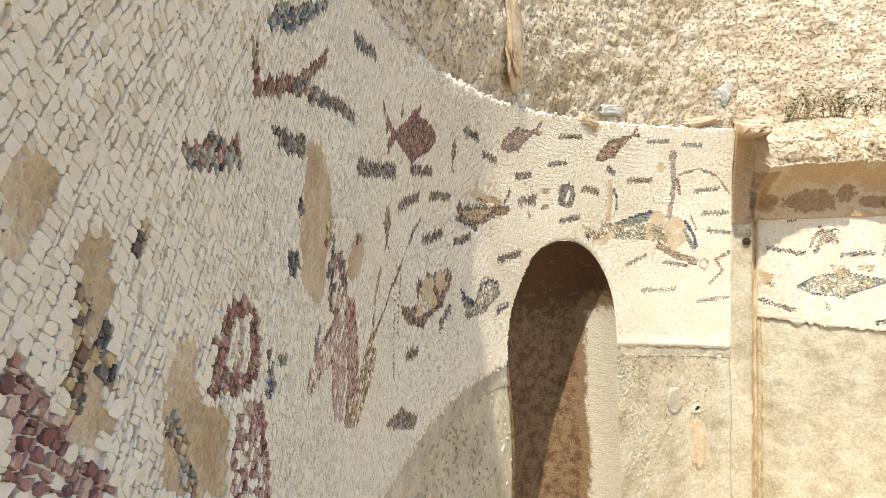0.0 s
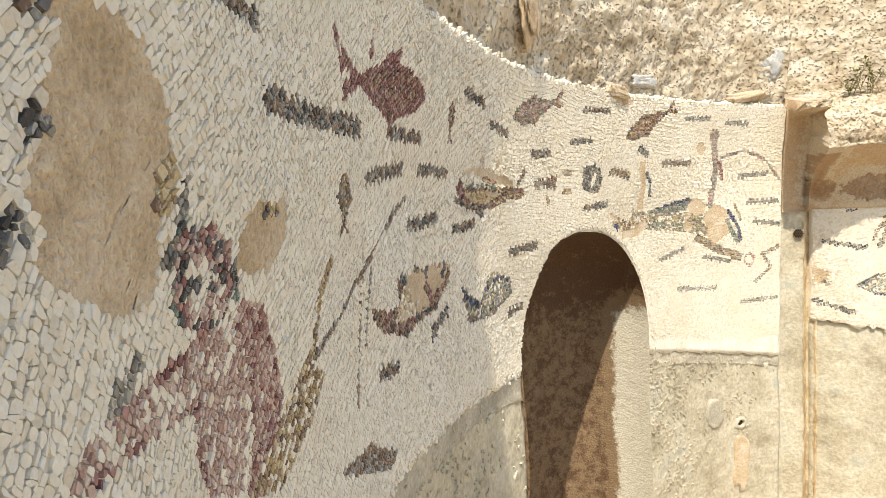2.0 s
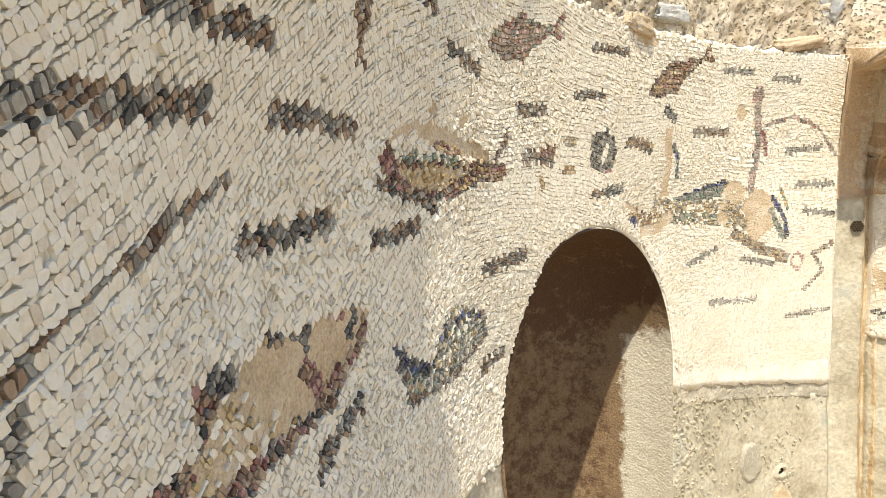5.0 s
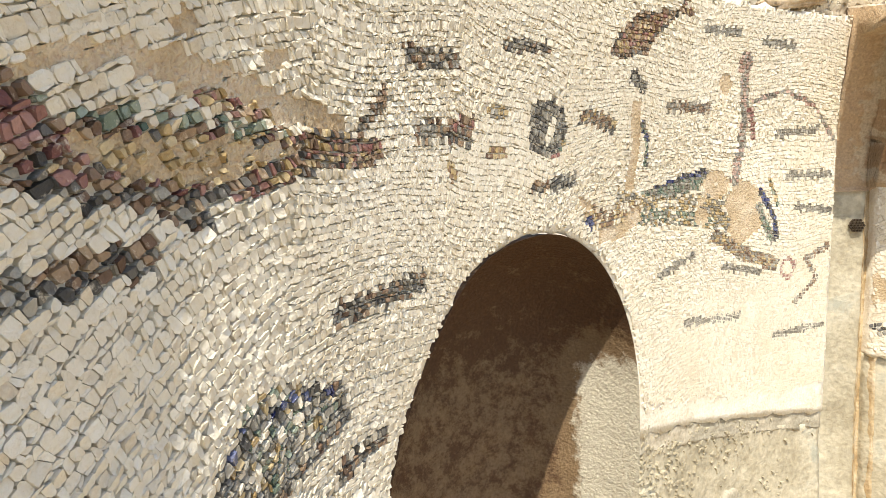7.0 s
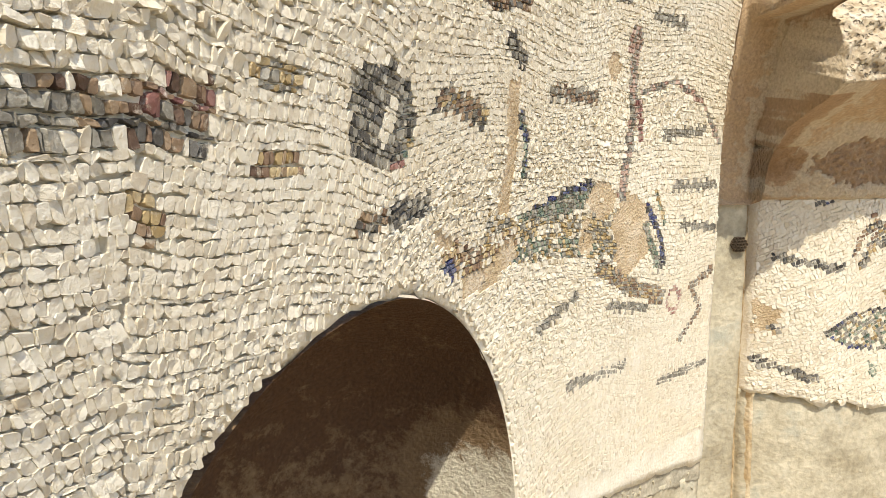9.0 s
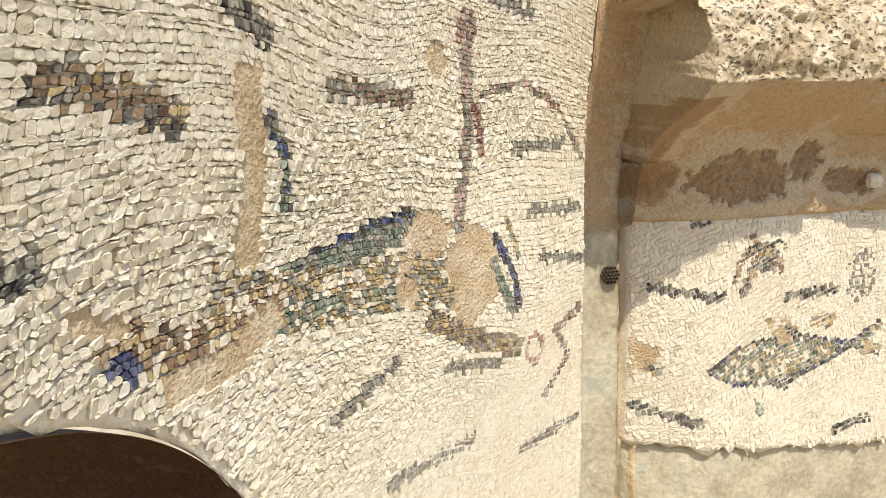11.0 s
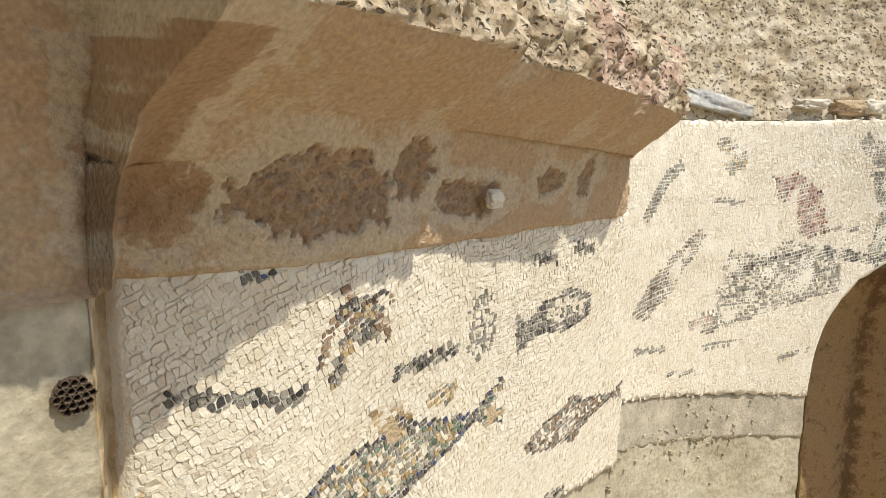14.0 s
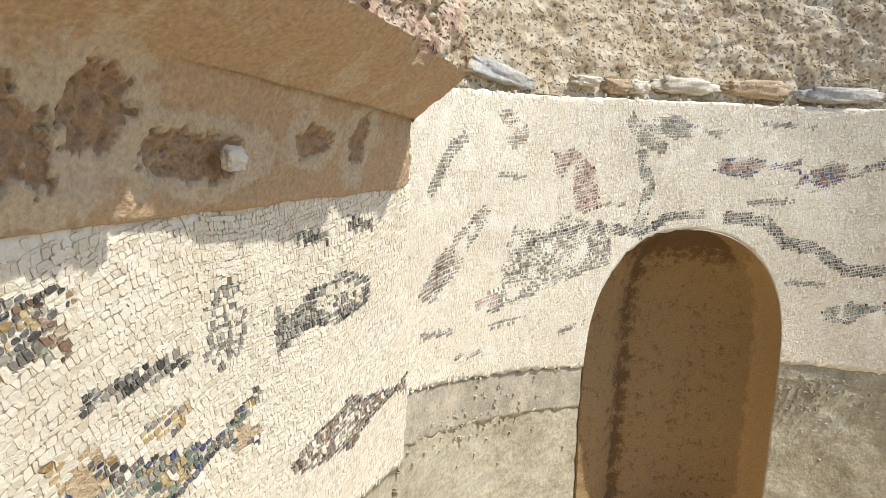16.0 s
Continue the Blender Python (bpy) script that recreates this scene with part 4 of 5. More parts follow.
stroke("panel", ((0.219, 1.094), (0.23, 1.122), (0.244, 1.163)), 0.016, "bdgo")
shape("panel", ((0.225, 1.182), (0.24, 1.201), (0.276, 1.192), (0.303, 1.171), (0.277, 1.137), (0.248, 1.137), (0.229, 1.154)), "bdgo")
stroke("panel", ((0.244, 1.197), (0.233, 1.211)), 0.008, "bd")
stroke("panel", ((0.276, 1.189), (0.299, 1.198), (0.314, 1.179)), 0.008, "bd")
stroke("panel", ((0.294, 1.159), (0.305, 1.13)), 0.008, "b")
stroke("panel", ((0.276, 1.15), (0.293, 1.121)), 0.007, "bg")
shape("panel", ((0.091, 1.243), (0.128, 1.253), (0.164, 1.258), (0.163, 1.244), (0.127, 1.229), (0.095, 1.23)), "dgBd")
shape("panel", ((0.617, 1.108), (0.657, 1.081), (0.72, 1.106), (0.824, 1.119), (0.905, 1.096), (0.897, 1.052), (0.811, 1.037), (0.7, 1.052), (0.658, 1.043), (0.631, 1.031)), "ggd", "mosaic_fish")
shape("panel", ((0.721, 1.082), (0.794, 1.105), (0.876, 1.087), (0.863, 1.061), (0.766, 1.059)), "gww", "mosaic_fish")
shape("panel", ((0.284, 1.039), (0.316, 1.035), (0.357, 1.018), (0.348, 0.987), (0.309, 0.994), (0.285, 1.018)), "owx")
shape("panel", ((0.014, 1.011), (0.054, 0.997), (0.054, 0.942), (0.016, 0.95)), "x")
dash("panel", 0.035, 1.118, 0.178, 1.087, 0.02, "gd")
dash("panel", 0.317, 1.082, 0.461, 1.082, 0.02, "gd")
dash("panel", 0.679, 1.193, 0.765, 1.181, 0.02, "gd")
dash("panel", 0.823, 1.197, 0.908, 1.185, 0.02, "gd")
dash("panel", 0.002, 0.88, 0.145, 0.834, 0.02, "gd")
dash("panel", 0.461, 0.779, 0.568, 0.793, 0.02, "gd")
dash("panel", 0.626, 0.722, 0.81, 0.718, 0.02, "gd")
blob("panel", 0.523, 1.107, 0.043, 0.053, 0, "gw")
fish("panel", 0.147, 0.943, 0.59, 0.966, 0.1, "gogwe", "Bgdd")
fish("panel", 0.661, 0.85, 1.095, 0.856, 0.07, "ggbw", "gdb")
blob("panel", 0.046, 0.957, 0.021, 0.009, 0, "gd")
patch("panel", 0.32, 0.999, 0.016, 0.016, 0, "x")
blob("panel", 0.419, 1.024, 0.038, 0.015, 0, "og")
patch("panel", -0.002, 0.987, 0.018, 0.053, 0, "x")
patch("panel", 0.557, 0.949, 0.021, 0.019, 0, "x")
dash("panel", 0.269, 0.873, 0.277, 0.834, 0.02, "e")
shape("far", ((0.206, 0.966), (0.266, 1.046), (0.358, 1.111), (0.467, 1.181), (0.506, 1.156), (0.435, 1.09), (0.359, 1.005), (0.258, 0.943)), "gggb", "mosaic_fish")
shape("far", ((0.55, 1.033), (0.597, 1.111), (0.72, 1.088), (0.829, 1.134), (0.897, 1.116), (1.008, 1.061), (1.017, 0.972), (0.936, 0.957), (0.828, 0.928), (0.692, 0.904), (0.531, 0.872), (0.457, 0.89), (0.479, 0.927), (0.56, 0.95)), "gggw", "mosaic_fish")
stroke("far", ((0.563, 1.024), (0.722, 1.071), (0.899, 1.098)), 0.016, "gd")
stroke("far", ((0.456, 0.906), (0.541, 0.911)), 0.03, "pg")
shape("far", ((0.737, 1.318), (0.822, 1.335), (0.93, 1.269), (0.955, 1.166), (0.895, 1.133), (0.849, 1.151), (0.837, 1.236), (0.768, 1.253)), "ppgr")
stroke("far", ((0.934, 1.158), (1.059, 1.165)), 0.012, "gb")
stroke("far", ((1.103, 1.322), (1.146, 1.219), (1.133, 1.13), (1.109, 1.077)), 0.04, "gge")
stroke("far", ((1.046, 1.422), (1.103, 1.373), (1.186, 1.341)), 0.04, "gg")
shape("far", ((0.511, 1.415), (0.568, 1.432), (0.64, 1.38), (0.634, 1.333), (0.564, 1.325), (0.537, 1.363)), "ggo")
dash("far", 0.221, 0.865, 0.354, 0.853, 0.018, "g")
dash("far", 0.37, 0.782, 0.517, 0.768, 0.018, "g")
dash("far", 0.505, 0.835, 0.669, 0.845, 0.018, "g")
dash("far", 0.808, 0.769, 0.926, 0.791, 0.018, "g")
dash("far", 0.516, 1.253, 0.635, 1.244, 0.018, "g")
dash("far", 1.518, 1.17, 1.686, 1.185, 0.018, "g")
dash("far", 1.547, 1.433, 1.741, 1.431, 0.018, "g")
dash("far", 1.692, 0.902, 1.828, 0.898, 0.018, "g")
stroke("far", ((0.954, 1.096), (1.141, 1.064), (1.225, 1.119), (1.355, 1.129)), 0.03, "gd")
fish("far", 1.08, 1.421, 1.43, 1.391, 0.06, "g", "g")
fish("far", 1.368, 1.288, 1.701, 1.299, 0.06, "grp", "gB")
fish("far", 1.68, 1.232, 1.987, 1.32, 0.08, "rgB", "gb")
stroke("far", ((1.452, 1.121), (1.586, 1.114), (1.675, 1.039), (1.774, 1.023), (1.895, 0.951), (2.015, 0.959)), 0.04, "gd")
fish("far", 1.823, 0.787, 2.052, 0.834, 0.07, "ge", "gd")
stroke("far", ((0.236, 1.217), (0.322, 1.323), (0.367, 1.345)), 0.03, "g")


def mesh_of(name, points, shade, quads):
    k = len(points)
    me = bpy.data.meshes.new(name)
    loops = (np.arange(k)[:, None, None] * points.shape[1] + quads[None]).reshape(-1)
    me.vertices.add(k * points.shape[1])
    me.vertices.foreach_set("co", points.reshape(-1).astype(np.float32))
    me.loops.add(len(loops))
    me.loops.foreach_set("vertex_index", loops.astype(np.int32))
    me.polygons.add(k * len(quads))
    me.polygons.foreach_set("loop_start", np.arange(0, k * len(quads) * 4, 4, dtype=np.int32))
    used = sorted(set(shade))
    for i in used:
        me.materials.append(TESSERAE[i] if i >= 0 else PEACH)
    me.polygons.foreach_set("material_index", np.repeat(np.searchsorted(used, shade), len(quads)).astype(np.int32))
    me.polygons.foreach_set("use_smooth", np.zeros(k * len(quads), bool))
    me.update(calc_edges=True)
    me.validate()
    return me


FRUSTUM = np.array([(8, 9, 10, 11), (8, 11, 12, 15), (12, 13, 14, 15)] + [(i, (i + 1) % 8, 8 + (i + 1) % 8, 8 + i) for i in range(8)])


def clipped(quad, cut):
    """Quadrilaterals with their corners knocked off."""
    before, after = np.roll(quad, 1, 1), np.roll(quad, -1, 1)
    pair = np.stack([quad + (before - quad) * cut, quad + (after - quad) * cut], 2)
    return pair.reshape(len(quad), 8, 2)


def lay(field, sunk, lift, calm, stretch):
    """Sets the cells of a field as single cubes of stone: each figure as one part, the white ones of a stretch singly, the rest as one body."""
    bare = field.corner[field.shade < 0]
    bare = bare.mean(1, keepdims=True) + (bare - bare.mean(1, keepdims=True)) * 1.25
    if len(bare):
        skin = field.surface.at(bare[..., 0], bare[..., 1], 0.0009 + 0.00045 * np.sin(bare[..., 0] * 210) * np.sin(bare[..., 1] * 190))
        ob = new("bare_mortar", mesh_of("bare_mortar", skin, np.full(len(bare), -1), np.array([(0, 1, 2, 3)])))
        ob.parent = field.parent
        tagged(ob, "patches of bare peach mortar where cubes are lost", kind="stuff")
    keep = (field.shade >= 0) & (rng.random(len(field.u)) > 0.006)
    corner, shade, owner = field.corner[keep], field.shade[keep], field.owner[keep]
    middle = corner.mean(1, keepdims=True)
    mu, mz = middle[:, 0, 0], middle[:, 0, 1]
    n = len(corner)
    inked = (shade > 0)[:, None, None]
    shrink = np.where(inked, rng.uniform(0.82, 0.93, (n, 1, 1)), rng.uniform(0.98, 1.06, (n, 1, 1)))
    cut = rng.uniform(0.03, 0.32, (n, 4, 1))
    eight = clipped(corner, cut)
    base = middle + (eight - middle) * shrink
    top = middle + (eight - middle) * shrink * np.where(inked, rng.uniform(0.80, 0.90, (n, 1, 1)), rng.uniform(0.86, 0.97, (n, 1, 1)))
    worn = 0.5 + 0.5 * np.sin(5.0 * mu + 3 * np.sin(7 * mz)) * np.sin(11 * mz + 2)
    worn = np.clip(worn * calm(mu, mz), 0, 1)
    height = 0.0008 + lift * (0.35 + worn) * rng.uniform(0.45, 1.0, n)
    away = (top - middle) / 0.008
    slope = rng.normal(0, 1, (n, 1, 2))
    tilt = (0.0003 + 0.0015 * worn)[:, None] * (away * slope).sum(2) + (0.0001 + 0.0003 * worn)[:, None] * rng.normal(0, 1, (n, 8))
    lower = field.surface.at(base[..., 0], base[..., 1], np.full((n, 8), -sunk))
    upper = field.surface.at(top[..., 0], top[..., 1], height[:, None] + tilt)
    points = np.concatenate([lower, upper], 1)
    near = (owner == 0) & (abs(mu - stretch[0]) < stretch[2]) & (abs(mz - stretch[1]) < stretch[2])
    near &= np.cumsum(near) <= 300
    for number, name in enumerate(field.names):
        mine = (owner == number) & ~near
        if mine.any():
            ob = new(name, mesh_of(name, points[mine], shade[mine], FRUSTUM))
            ob.parent = field.parent
            if number == 0:
                tagged(ob, "worn cream-white limestone mosaic cubes", kind="stuff")
    SINGLES.append((field.parent, points[near], shade[near]))


SINGLES = []
lay(FIELDS["apse"], 0.004, 0.0024, lambda u, z: (0.45 + 0.65 * np.clip((u - 0.2) / 0.5, 0, 1)) * (1 - 0.82 * apse_calm(u, z)), (0.98, 1.30, 0.085))
lay(FIELDS["panel"], 0.004, 0.0016, lambda u, z: 0.8 - 0.4 * u, (0.2, 1.12, 0.085))
lay(FIELDS["far"], 0.003, 0.0008, lambda u, z: 0.35 + 0 * u, (0.45, 1.1, 0.085))

# ---- small things ----
BLUE_STONE = material("blue_grey_limestone", [(0.34, 0.34, 0.33), (0.46, 0.45, 0.41), (0.62, 0.57, 0.47)], 12, 90, bump=0.9)
PALE_STONE = material("pale_limestone", [(0.52, 0.46, 0.36), (0.64, 0.58, 0.47), (0.74, 0.69, 0.58)], 12, 110, bump=0.8)
TAN_STONE = material("tan_sandstone", [(0.40, 0.29, 0.17), (0.52, 0.40, 0.26), (0.62, 0.51, 0.36)], 12, 110, bump=1.0)
DARK_STONE = material("dark_stone", [(0.05, 0.03, 0.02), (0.10, 0.07, 0.05), (0.18, 0.13, 0.09)], 40, 200, bump=1.0)
PAPER = material("wasp_paper", [(0.05, 0.032, 0.02), (0.10, 0.07, 0.045), (0.20, 0.15, 0.10)], 120, 400, bump=0.5)
LEAF = material("weed_leaf", [(0.06, 0.08, 0.02), (0.11, 0.13, 0.04), (0.20, 0.19, 0.08)], 30, 90, rough=0.7, bump=0.3)
STEM = material("dry_stem", [(0.16, 0.13, 0.05), (0.28, 0.23, 0.11), (0.36, 0.30, 0.16)], 30, 90, bump=0.3)
PETAL = material("yellow_petal", [(0.62, 0.55, 0.02), (0.75, 0.68, 0.03), (0.80, 0.75, 0.10)], 30, 90, rough=0.6, bump=0.2)


def basis(surface, u, z, d=0.0):
    """Along, out and up at a place on a wall."""
    e = 1e-3
    p = Vector(surface.at(u, z, d))
    along = (Vector(surface.at(u + e, z, d)) - p).normalized()
    up = (Vector(surface.at(u, z + e, d)) - p).normalized()
    return p, along, along.cross(up).normalized(), up


def stone(surface, u, z, ru, rz, depth, mat, parent, d=0.0, seed=1.0, turn=0.0, name="stone", label=""):
    """A weathered lump bedded in the wall."""
    p, along, out, up = basis(surface, u, z, d)
    c, s = math.cos(radians(turn)), math.sin(radians(turn))
    bm = bmesh.new()
    bmesh.ops.create_icosphere(bm, subdivisions=4, radius=1)
    for v in bm.verts:
        q = v.co.copy()
        k = 1 + 0.35 * noise_at(q, 1.3, seed) + 0.20 * noise_at(q, 3.5, seed) + 0.06 * noise_at(q, 11, seed)
        q = Vector([math.copysign(abs(x) ** 0.65, x) for x in q]) * k
        a, b = q.x * ru * c - q.y * rz * s, q.x * ru * s + q.y * rz * c
        v.co = p + along * a + up * b + out * q.z * depth
    me = bpy.data.meshes.new(name)
    bm.to_mesh(me)
    bm.free()
    me.materials.append(mat)
    for poly in me.polygons:
        poly.use_smooth = True
    ob = new(name, me)
    ob.parent = parent
    if label:
        tagged(ob, label)
    return ob


stone(Far, 0.51, 1.518, 0.15, 0.022, 0.018, BLUE_STONE, wall_far, -0.012, 2.0, -8, label="blue-grey slab bedded above the mosaic")
stone(Far, 0.866, 1.528, 0.050, 0.014, 0.020, PALE_STONE, wall_far, -0.012, 3.0, label="white pebble in a joint")
stone(Far, 0.99, 1.522, 0.055, 0.018, 0.018, TAN_STONE, wall_far, -0.012, 4.0)
stone(Far, 1.07, 1.524, 0.036, 0.020, 0.020, PALE_STONE, wall_far, -0.012, 5.0)
stone(Far, 1.25, 1.540, 0.11, 0.024, 0.018, PALE_STONE, wall_far, -0.012, 6.0)
stone(Far, 1.52, 1.545, 0.12, 0.026, 0.020, TAN_STONE, wall_far, -0.012, 7.0)
stone(Far, 1.80, 1.535, 0.13, 0.026, 0.018, BLUE_STONE, wall_far, -0.012, 8.0)
stone(Far, 0.25, 1.500, 0.060, 0.020, 0.020, PALE_STONE, wall_far, -0.012, 9.0)
stone(Apse, 2.05, 1.715, 0.070, 0.018, 0.016, BLUE_STONE, wall_apse, -0.016, 10.0, label="blue-grey stone above the mosaic edge")
stone(Apse, 2.60, 1.680, 0.10, 0.018, 0.018, TAN_STONE, wall_apse, -0.012, 11.0, 8)
stone(Apse, 1.89, 1.672, 0.055, 0.018, 0.012, PEACH, wall_apse, 0.004, 13.0, -8, label="smooth peach mortar lump")
stone(Apse, 2.72, 1.80, 0.045, 0.050, 0.014, BLUE_STONE, wall_apse, -0.030, 14.0, 40)
stone(Apse, 1.35, 1.90, 0.05, 0.14, 0.012, TAN_STONE, wall_apse, -0.020, 15.0)
stone(Panel, 0.495, 1.305, 0.018, 0.012, 0.006, PALE_STONE, wall_panel, 0.036, 16.0)
for k in range(11):
    stone(Panel, 0.62 + 0.035 * k + 0.01 * math.sin(k * 2.3), 1.455 - 0.0012 * k, 0.018 + 0.010 * ((k * 7) % 5) / 5, 0.006, 0.012, FLAKED, wall_panel, 0.118 - 0.0045 * k, 30.0 + k, 12 * math.sin(k * 5.1), "plaster_lip")


def wasp_nest():
    """A small open comb of six-sided paper cells."""
    base = tagged(new("wasp_nest"), "small dark paper wasp nest on shaded plaster", "wasp nest")
    p, along, out, up = basis(Panel, -0.056, 1.150, -0.028)
    base.matrix_world = Matrix.Translation(p)
    turn = Matrix((along, up, out)).transposed().to_4x4()
    bm = bmesh.new()
    rings = [[bm.verts.new((r * math.cos(a), r * math.sin(a), z)) for a in (i * math.pi / 3 for i in range(6))] for r, z in ((0.0030, -0.006), (0.0041, 0.004), (0.0034, 0.004), (0.0026, -0.003))]
    for a, b in zip(rings, rings[1:]):
        for i in range(6):
            bm.faces.new((a[i], a[(i + 1) % 6], b[(i + 1) % 6], b[i]))
    bm.faces.new(rings[-1])
    bm.transform(turn)
    me = bpy.data.meshes.new("cell")
    bm.to_mesh(me)
    bm.free()
    me.materials.append(PAPER)
    for row in range(-2, 3):
        for col in range(-2, 3):
            a, b = (col + 0.5 * (row % 2)) * 0.0074, row * 0.0064
            if math.hypot(a, b) < 0.0165:
                ob = new("cell", me)
                ob.parent = base
                ob.location = along * a + up * b + out * (0.006 - 22 * (a * a + b * b))
    rim = bmesh.new()
    bmesh.ops.create_circle(rim, segments=28, radius=0.012)
    ring_edges = rim.edges[:]
    made = bmesh.ops.extrude_edge_only(rim, edges=ring_edges)
    for v in made["geom"]:
        if isinstance(v, bmesh.types.BMVert):
            v.co *= 1.35
            v.co.z -= 0.006
    turn = Matrix((along, up, out)).transposed().to_4x4()
    rim.transform(turn)
    me = bpy.data.meshes.new("rim")
    rim.to_mesh(me)
    rim.free()
    me.materials.append(PAPER)
    ob = new("rim", me)
    ob.parent = base


wasp_nest()


def pipe_hole(surface, u, z, d, r, parent):
    """The mouth of a lead pipe: a lumpy mortar collar round a dark bore."""
    p, along, out, up = basis(surface, u, z, d)
    verts, faces = [], []
    n = 32
    shape = [(r * 2.6, -0.004), (r * 2.0, 0.004), (r * 1.45, 0.008), (r * 1.08, 0.006), (r * 0.98, -0.004), (r * 0.95, -0.06), (0.0004, -0.062)]
    for k, (rad, lift) in enumerate(shape):
        for i in range(n):
            a = 2 * math.pi * i / n
            wob = 1 + 0.18 * noise_at((math.cos(a), math.sin(a), k * 0.3), 1.6, 3) if k < 4 else 1
            verts.append(p + along * rad * wob * math.cos(a) + up * rad * wob * 0.85 * math.sin(a) + out * lift)
    for k in range(len(shape) - 1):
        for i in range(n):
            j = (i + 1) % n
            faces.append((k * n + i, k * n + j, (k + 1) * n + j, (k + 1) * n + i))
    return link_mesh("pipe_hole", verts, faces, [PLASTER, DARK_STONE], [0] * (4 * n) + [1] * (2 * n), parent, "mortar collar round a dark pipe bore")


pipe_hole(Apse, HOLE[0], HOLE[1], -0.004, HOLE[2], wall_apse)


def smear(surface, u, z, ru, rz, d, mat, parent, name, label, seed):
    """A thin skin of later mortar with an uneven edge."""
    verts, faces = [surface.at(u, z, d)], []
    rings, n = 10, 40
    for k in range(1, rings + 1):
        for i in range(n):
            a = 2 * math.pi * i / n
            w = k / rings * (1 + 0.25 * noise_at((math.cos(a), math.sin(a), 0), 1.5, seed) + 0.12 * noise_at((math.cos(a), math.sin(a), 0), 6, seed))
            uu, zz = u + ru * w * math.cos(a), z + rz * w * math.sin(a)
            verts.append(surface.at(uu, zz, d * (1 if k < rings else 0) - (0.008 if k == rings else 0) + 0.001 * noise_at((uu, zz, 0), 30, seed)))
    for i in range(n):
        faces.append((0, 1 + i, 1 + (i + 1) % n))
    for k in range(rings - 1):
        for i in range(n):
            a, b = 1 + k * n + i, 1 + k * n + (i + 1) % n
            faces.append((a, a + n, b + n, b))
    return link_mesh(name, verts, faces, mat, parent=parent, label=label)


smear(Apse, HOLE[0] + 0.005, HOLE[1] - 0.16, 0.045, 0.13, 0.002, PEACH, wall_apse, "mortar_streak", "peach mortar streak below the pipe", 3)
smear(Apse, HOLE[0] - 0.13, HOLE[1] + 0.06, 0.045, 0.06, 0.001, BAND, wall_apse, "mortar_streak", "", 5)


def flakes(surface, spots, parent, niche=None):
    """Curled flakes of plaster left on the wall."""
    verts, faces = [], []
    for u0, z0, su, sz, count in spots:
        for _ in range(count):
            u, z, r = rng.normal(u0, su), rng.normal(z0, sz), rng.uniform(0.003, 0.011)
            if niche and abs(u - niche[0]) < niche[1] + 0.008:
                continue
            p, along, out, up = basis(surface, u, z, -0.0035)
            tip = out * rng.uniform(0.0005, 0.003) + along * rng.normal(0, 0.001)
            n, base = 6, len(verts)
            spin = rng.uniform(0, 6)
            for k in range(2):
                for i in range(n):
                    a = spin + 2 * math.pi * i / n
                    w = r * (0.7 + 0.5 * math.sin(i * 2.4 + spin)) * (1 if k == 0 else 0.7)
                    verts.append(p + along * w * math.cos(a) + up * w * 0.7 * math.sin(a) + (out * -0.010 if k == 0 else tip + up * 0.0012 * math.sin(a)))
            faces += [(base + i, base + (i + 1) % n, base + n + (i + 1) % n, base + n + i) for i in range(n)]
            faces.append(tuple(base + n + i for i in range(n)))
    ob = link_mesh("plaster_flakes", verts, faces, PLASTER, parent=parent, smooth=False)
    tagged(ob, "loose lime-white plaster flakes", kind="stuff")


flakes(Apse, ((2.13, 0.70, 0.012, 0.12, 170), (2.20, 0.62, 0.06, 0.12, 260), (2.25, 0.30, 0.08, 0.12, 200), (2.45, 0.70, 0.12, 0.05, 160), (0.95, 0.75, 0.25, 0.12, 300), (2.6, 0.45, 0.05, 0.05, 60)), wall_apse, NICHE)
flakes(Panel, ((1.05, 0.95, 0.006, 0.2, 120), (0.05, 1.05, 0.02, 0.1, 50)), wall_panel)
flakes(Far, ((0.5, 0.58, 0.2, 0.06, 90), (1.85, 0.5, 0.12, 0.08, 200), (1.73, 0.7, 0.012, 0.12, 60)), wall_far, FAR_NICHE)


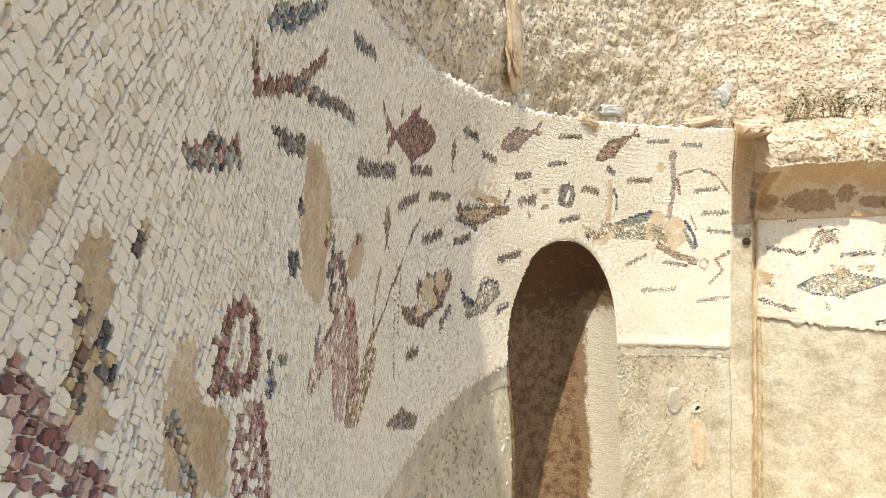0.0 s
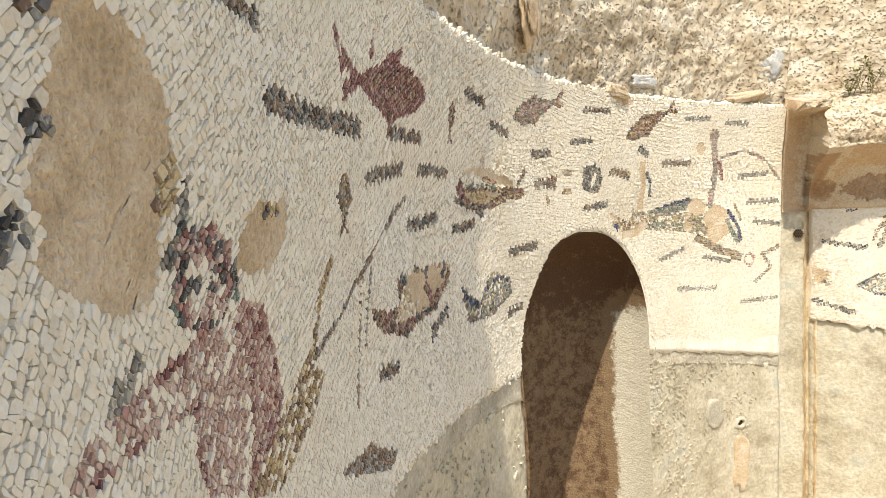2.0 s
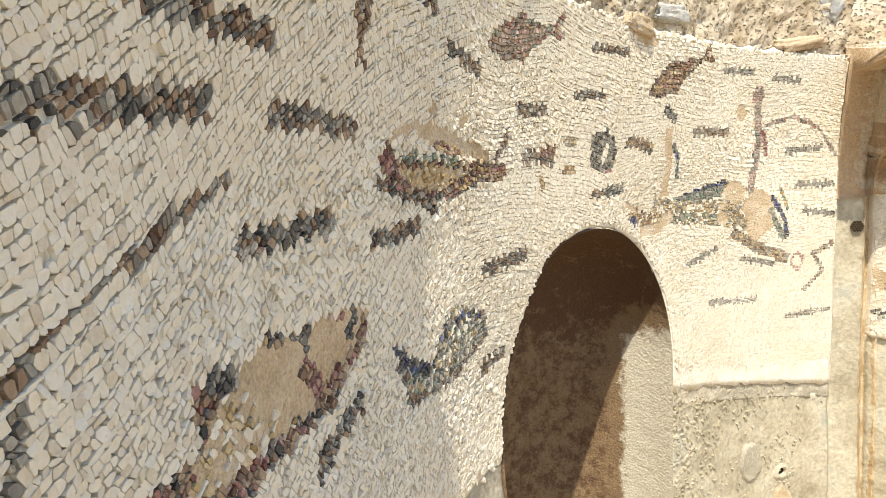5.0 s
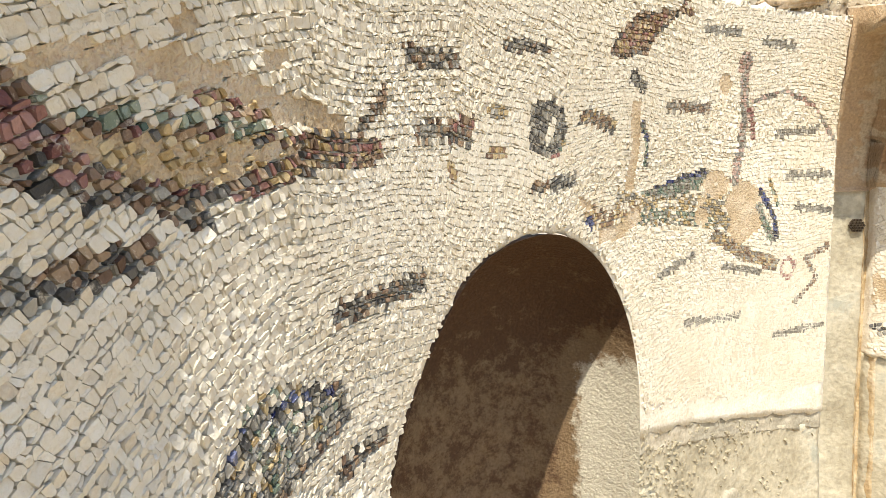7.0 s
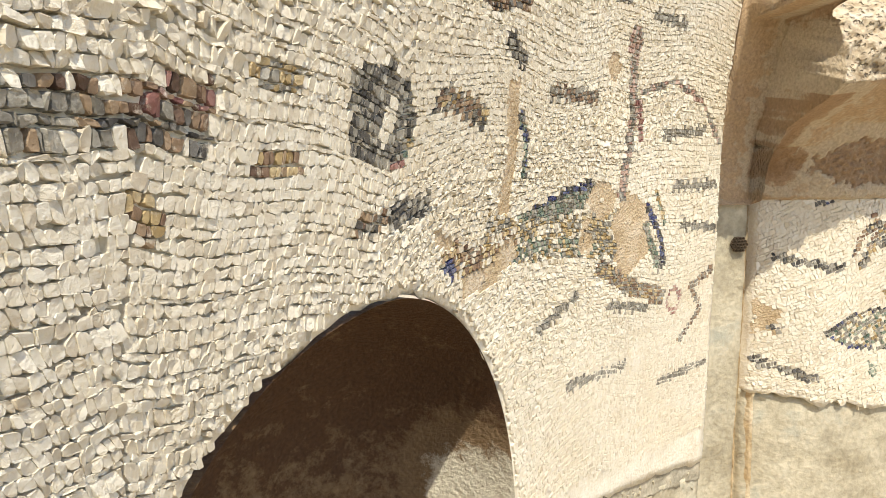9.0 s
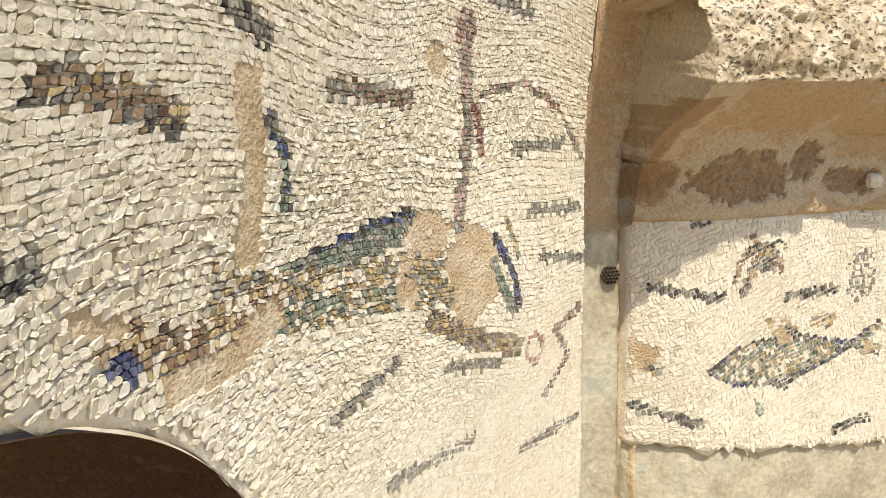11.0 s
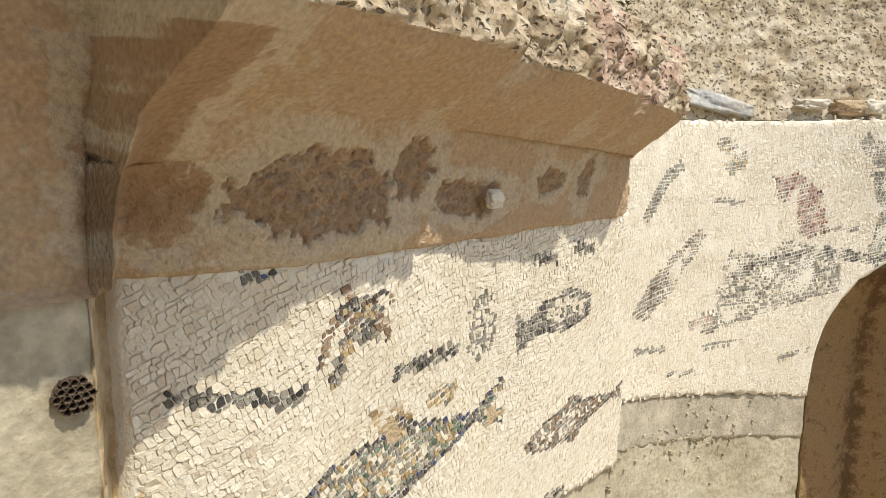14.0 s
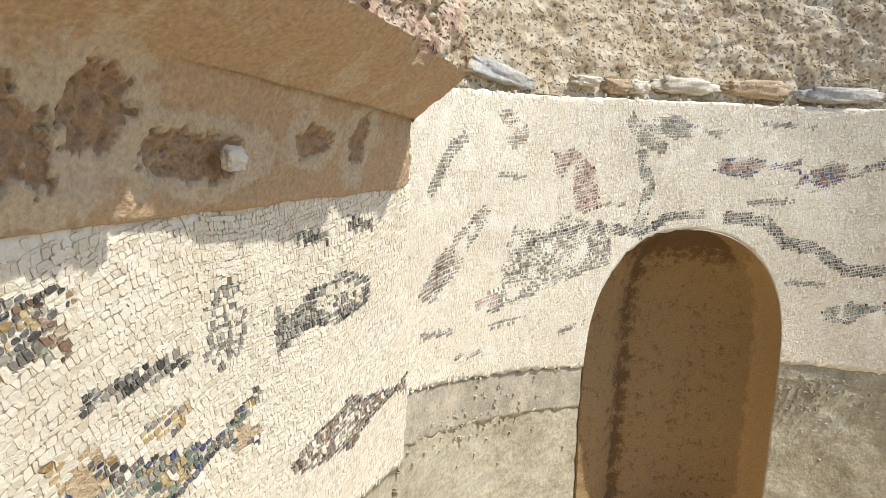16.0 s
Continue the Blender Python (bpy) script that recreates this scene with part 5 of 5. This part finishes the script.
def weed(name, label, foot_at, stems, tall, spread, blooms, seed):
    """A wild plant: thin bent stems with small narrow leaves, some in flower."""
    dice = random.Random(seed)
    base = tagged(new(name), label, "weed")
    base.matrix_world = Matrix.Translation(foot_at)
    for k in range(stems):
        verts, faces, index = [], [], []
        lean = Vector((dice.uniform(-1, 1) * spread, dice.uniform(-1, 0.3) * spread * 0.6, 1)).normalized()
        high, start = tall * dice.uniform(0.5, 1.0), Vector((dice.uniform(-1, 1) * spread * 0.12, dice.uniform(-1, 1) * 0.015, -0.01))
        bend = Vector((dice.uniform(-1, 1), dice.uniform(-1, 1), 0)) * 0.35
        line = [start + (lean * s + bend * s * s) * high for s in (0, 0.2, 0.4, 0.6, 0.8, 1)]
        for i, q in enumerate(line):
            r = 0.0017 * (1.25 - i / 6)
            verts += [q + Vector((math.cos(a) * r, math.sin(a) * r, 0)) for a in (0, 2.09, 4.19)]
        for i in range(len(line) - 1):
            for j in range(3):
                faces.append((i * 3 + j, i * 3 + (j + 1) % 3, i * 3 + 3 + (j + 1) % 3, i * 3 + 3 + j))
                index.append(0)
        for _ in range(dice.randint(9, 16)):
            s = dice.uniform(0.15, 1)
            q = start + (lean * s + bend * s * s) * high
            way = Vector((dice.uniform(-1, 1), dice.uniform(-1, 1), dice.uniform(0.1, 1))).normalized()
            side = way.cross(Vector((0, 0, 1))).normalized()
            n, w = dice.uniform(0.012, 0.028), dice.uniform(0.002, 0.0045)
            b = len(verts)
            verts += [q, q + way * n * 0.5 + side * w, q + way * n - Vector((0, 0, n * 0.2)), q + way * n * 0.5 - side * w]
            faces.append((b, b + 1, b + 2, b + 3))
            index.append(1)
        stem = link_mesh("stem", verts, faces, [STEM, LEAF], index, base)
        if k < blooms:
            q, b = line[-1], bmesh.new()
            for i in range(6):
                a = i * math.pi / 3
                tip = Vector((math.cos(a), math.sin(a), 0.25)) * 0.009
                wide = Vector((-math.sin(a), math.cos(a), 0)) * 0.004
                b.faces.new([b.verts.new(q + c) for c in (Vector((0, 0, 0)), tip * 0.6 + wide, tip, tip * 0.6 - wide)])
            bmesh.ops.create_icosphere(b, subdivisions=1, radius=0.002, matrix=Matrix.Translation(q))
            me = bpy.data.meshes.new("flower")
            b.to_mesh(me)
            b.free()
            me.materials.append(PETAL)
            ob = new("flower", me)
            ob.parent = stem
            tagged(ob, "small yellow flower")


weed("weed", "sparse green weed with yellow flowers on the cornice", Panel.at(0.14, 1.675, 0.0), 12, 0.15, 0.5, 4, 3)
weed("weed", "leafy green weed spreading on the cornice", Panel.at(0.28, 1.68, -0.01), 18, 0.15, 0.9, 0, 5)
weed("weed", "dry brown weed on the cornice", Panel.at(0.42, 1.685, -0.02), 10, 0.13, 0.9, 0, 8)
weed("weed", "small upright sprig on the broken cornice end", Panel.at(0.90, 1.60, 0.03), 2, 0.07, 0.25, 0, 11)

# ---- single cubes, last ----
for parent, cells, shades in SINGLES:
    for cell, shade in zip(cells, shades):
        ob = new("tessera", mesh_of("tessera", cell[None], np.array([shade]), FRUSTUM))
        ob.parent = parent
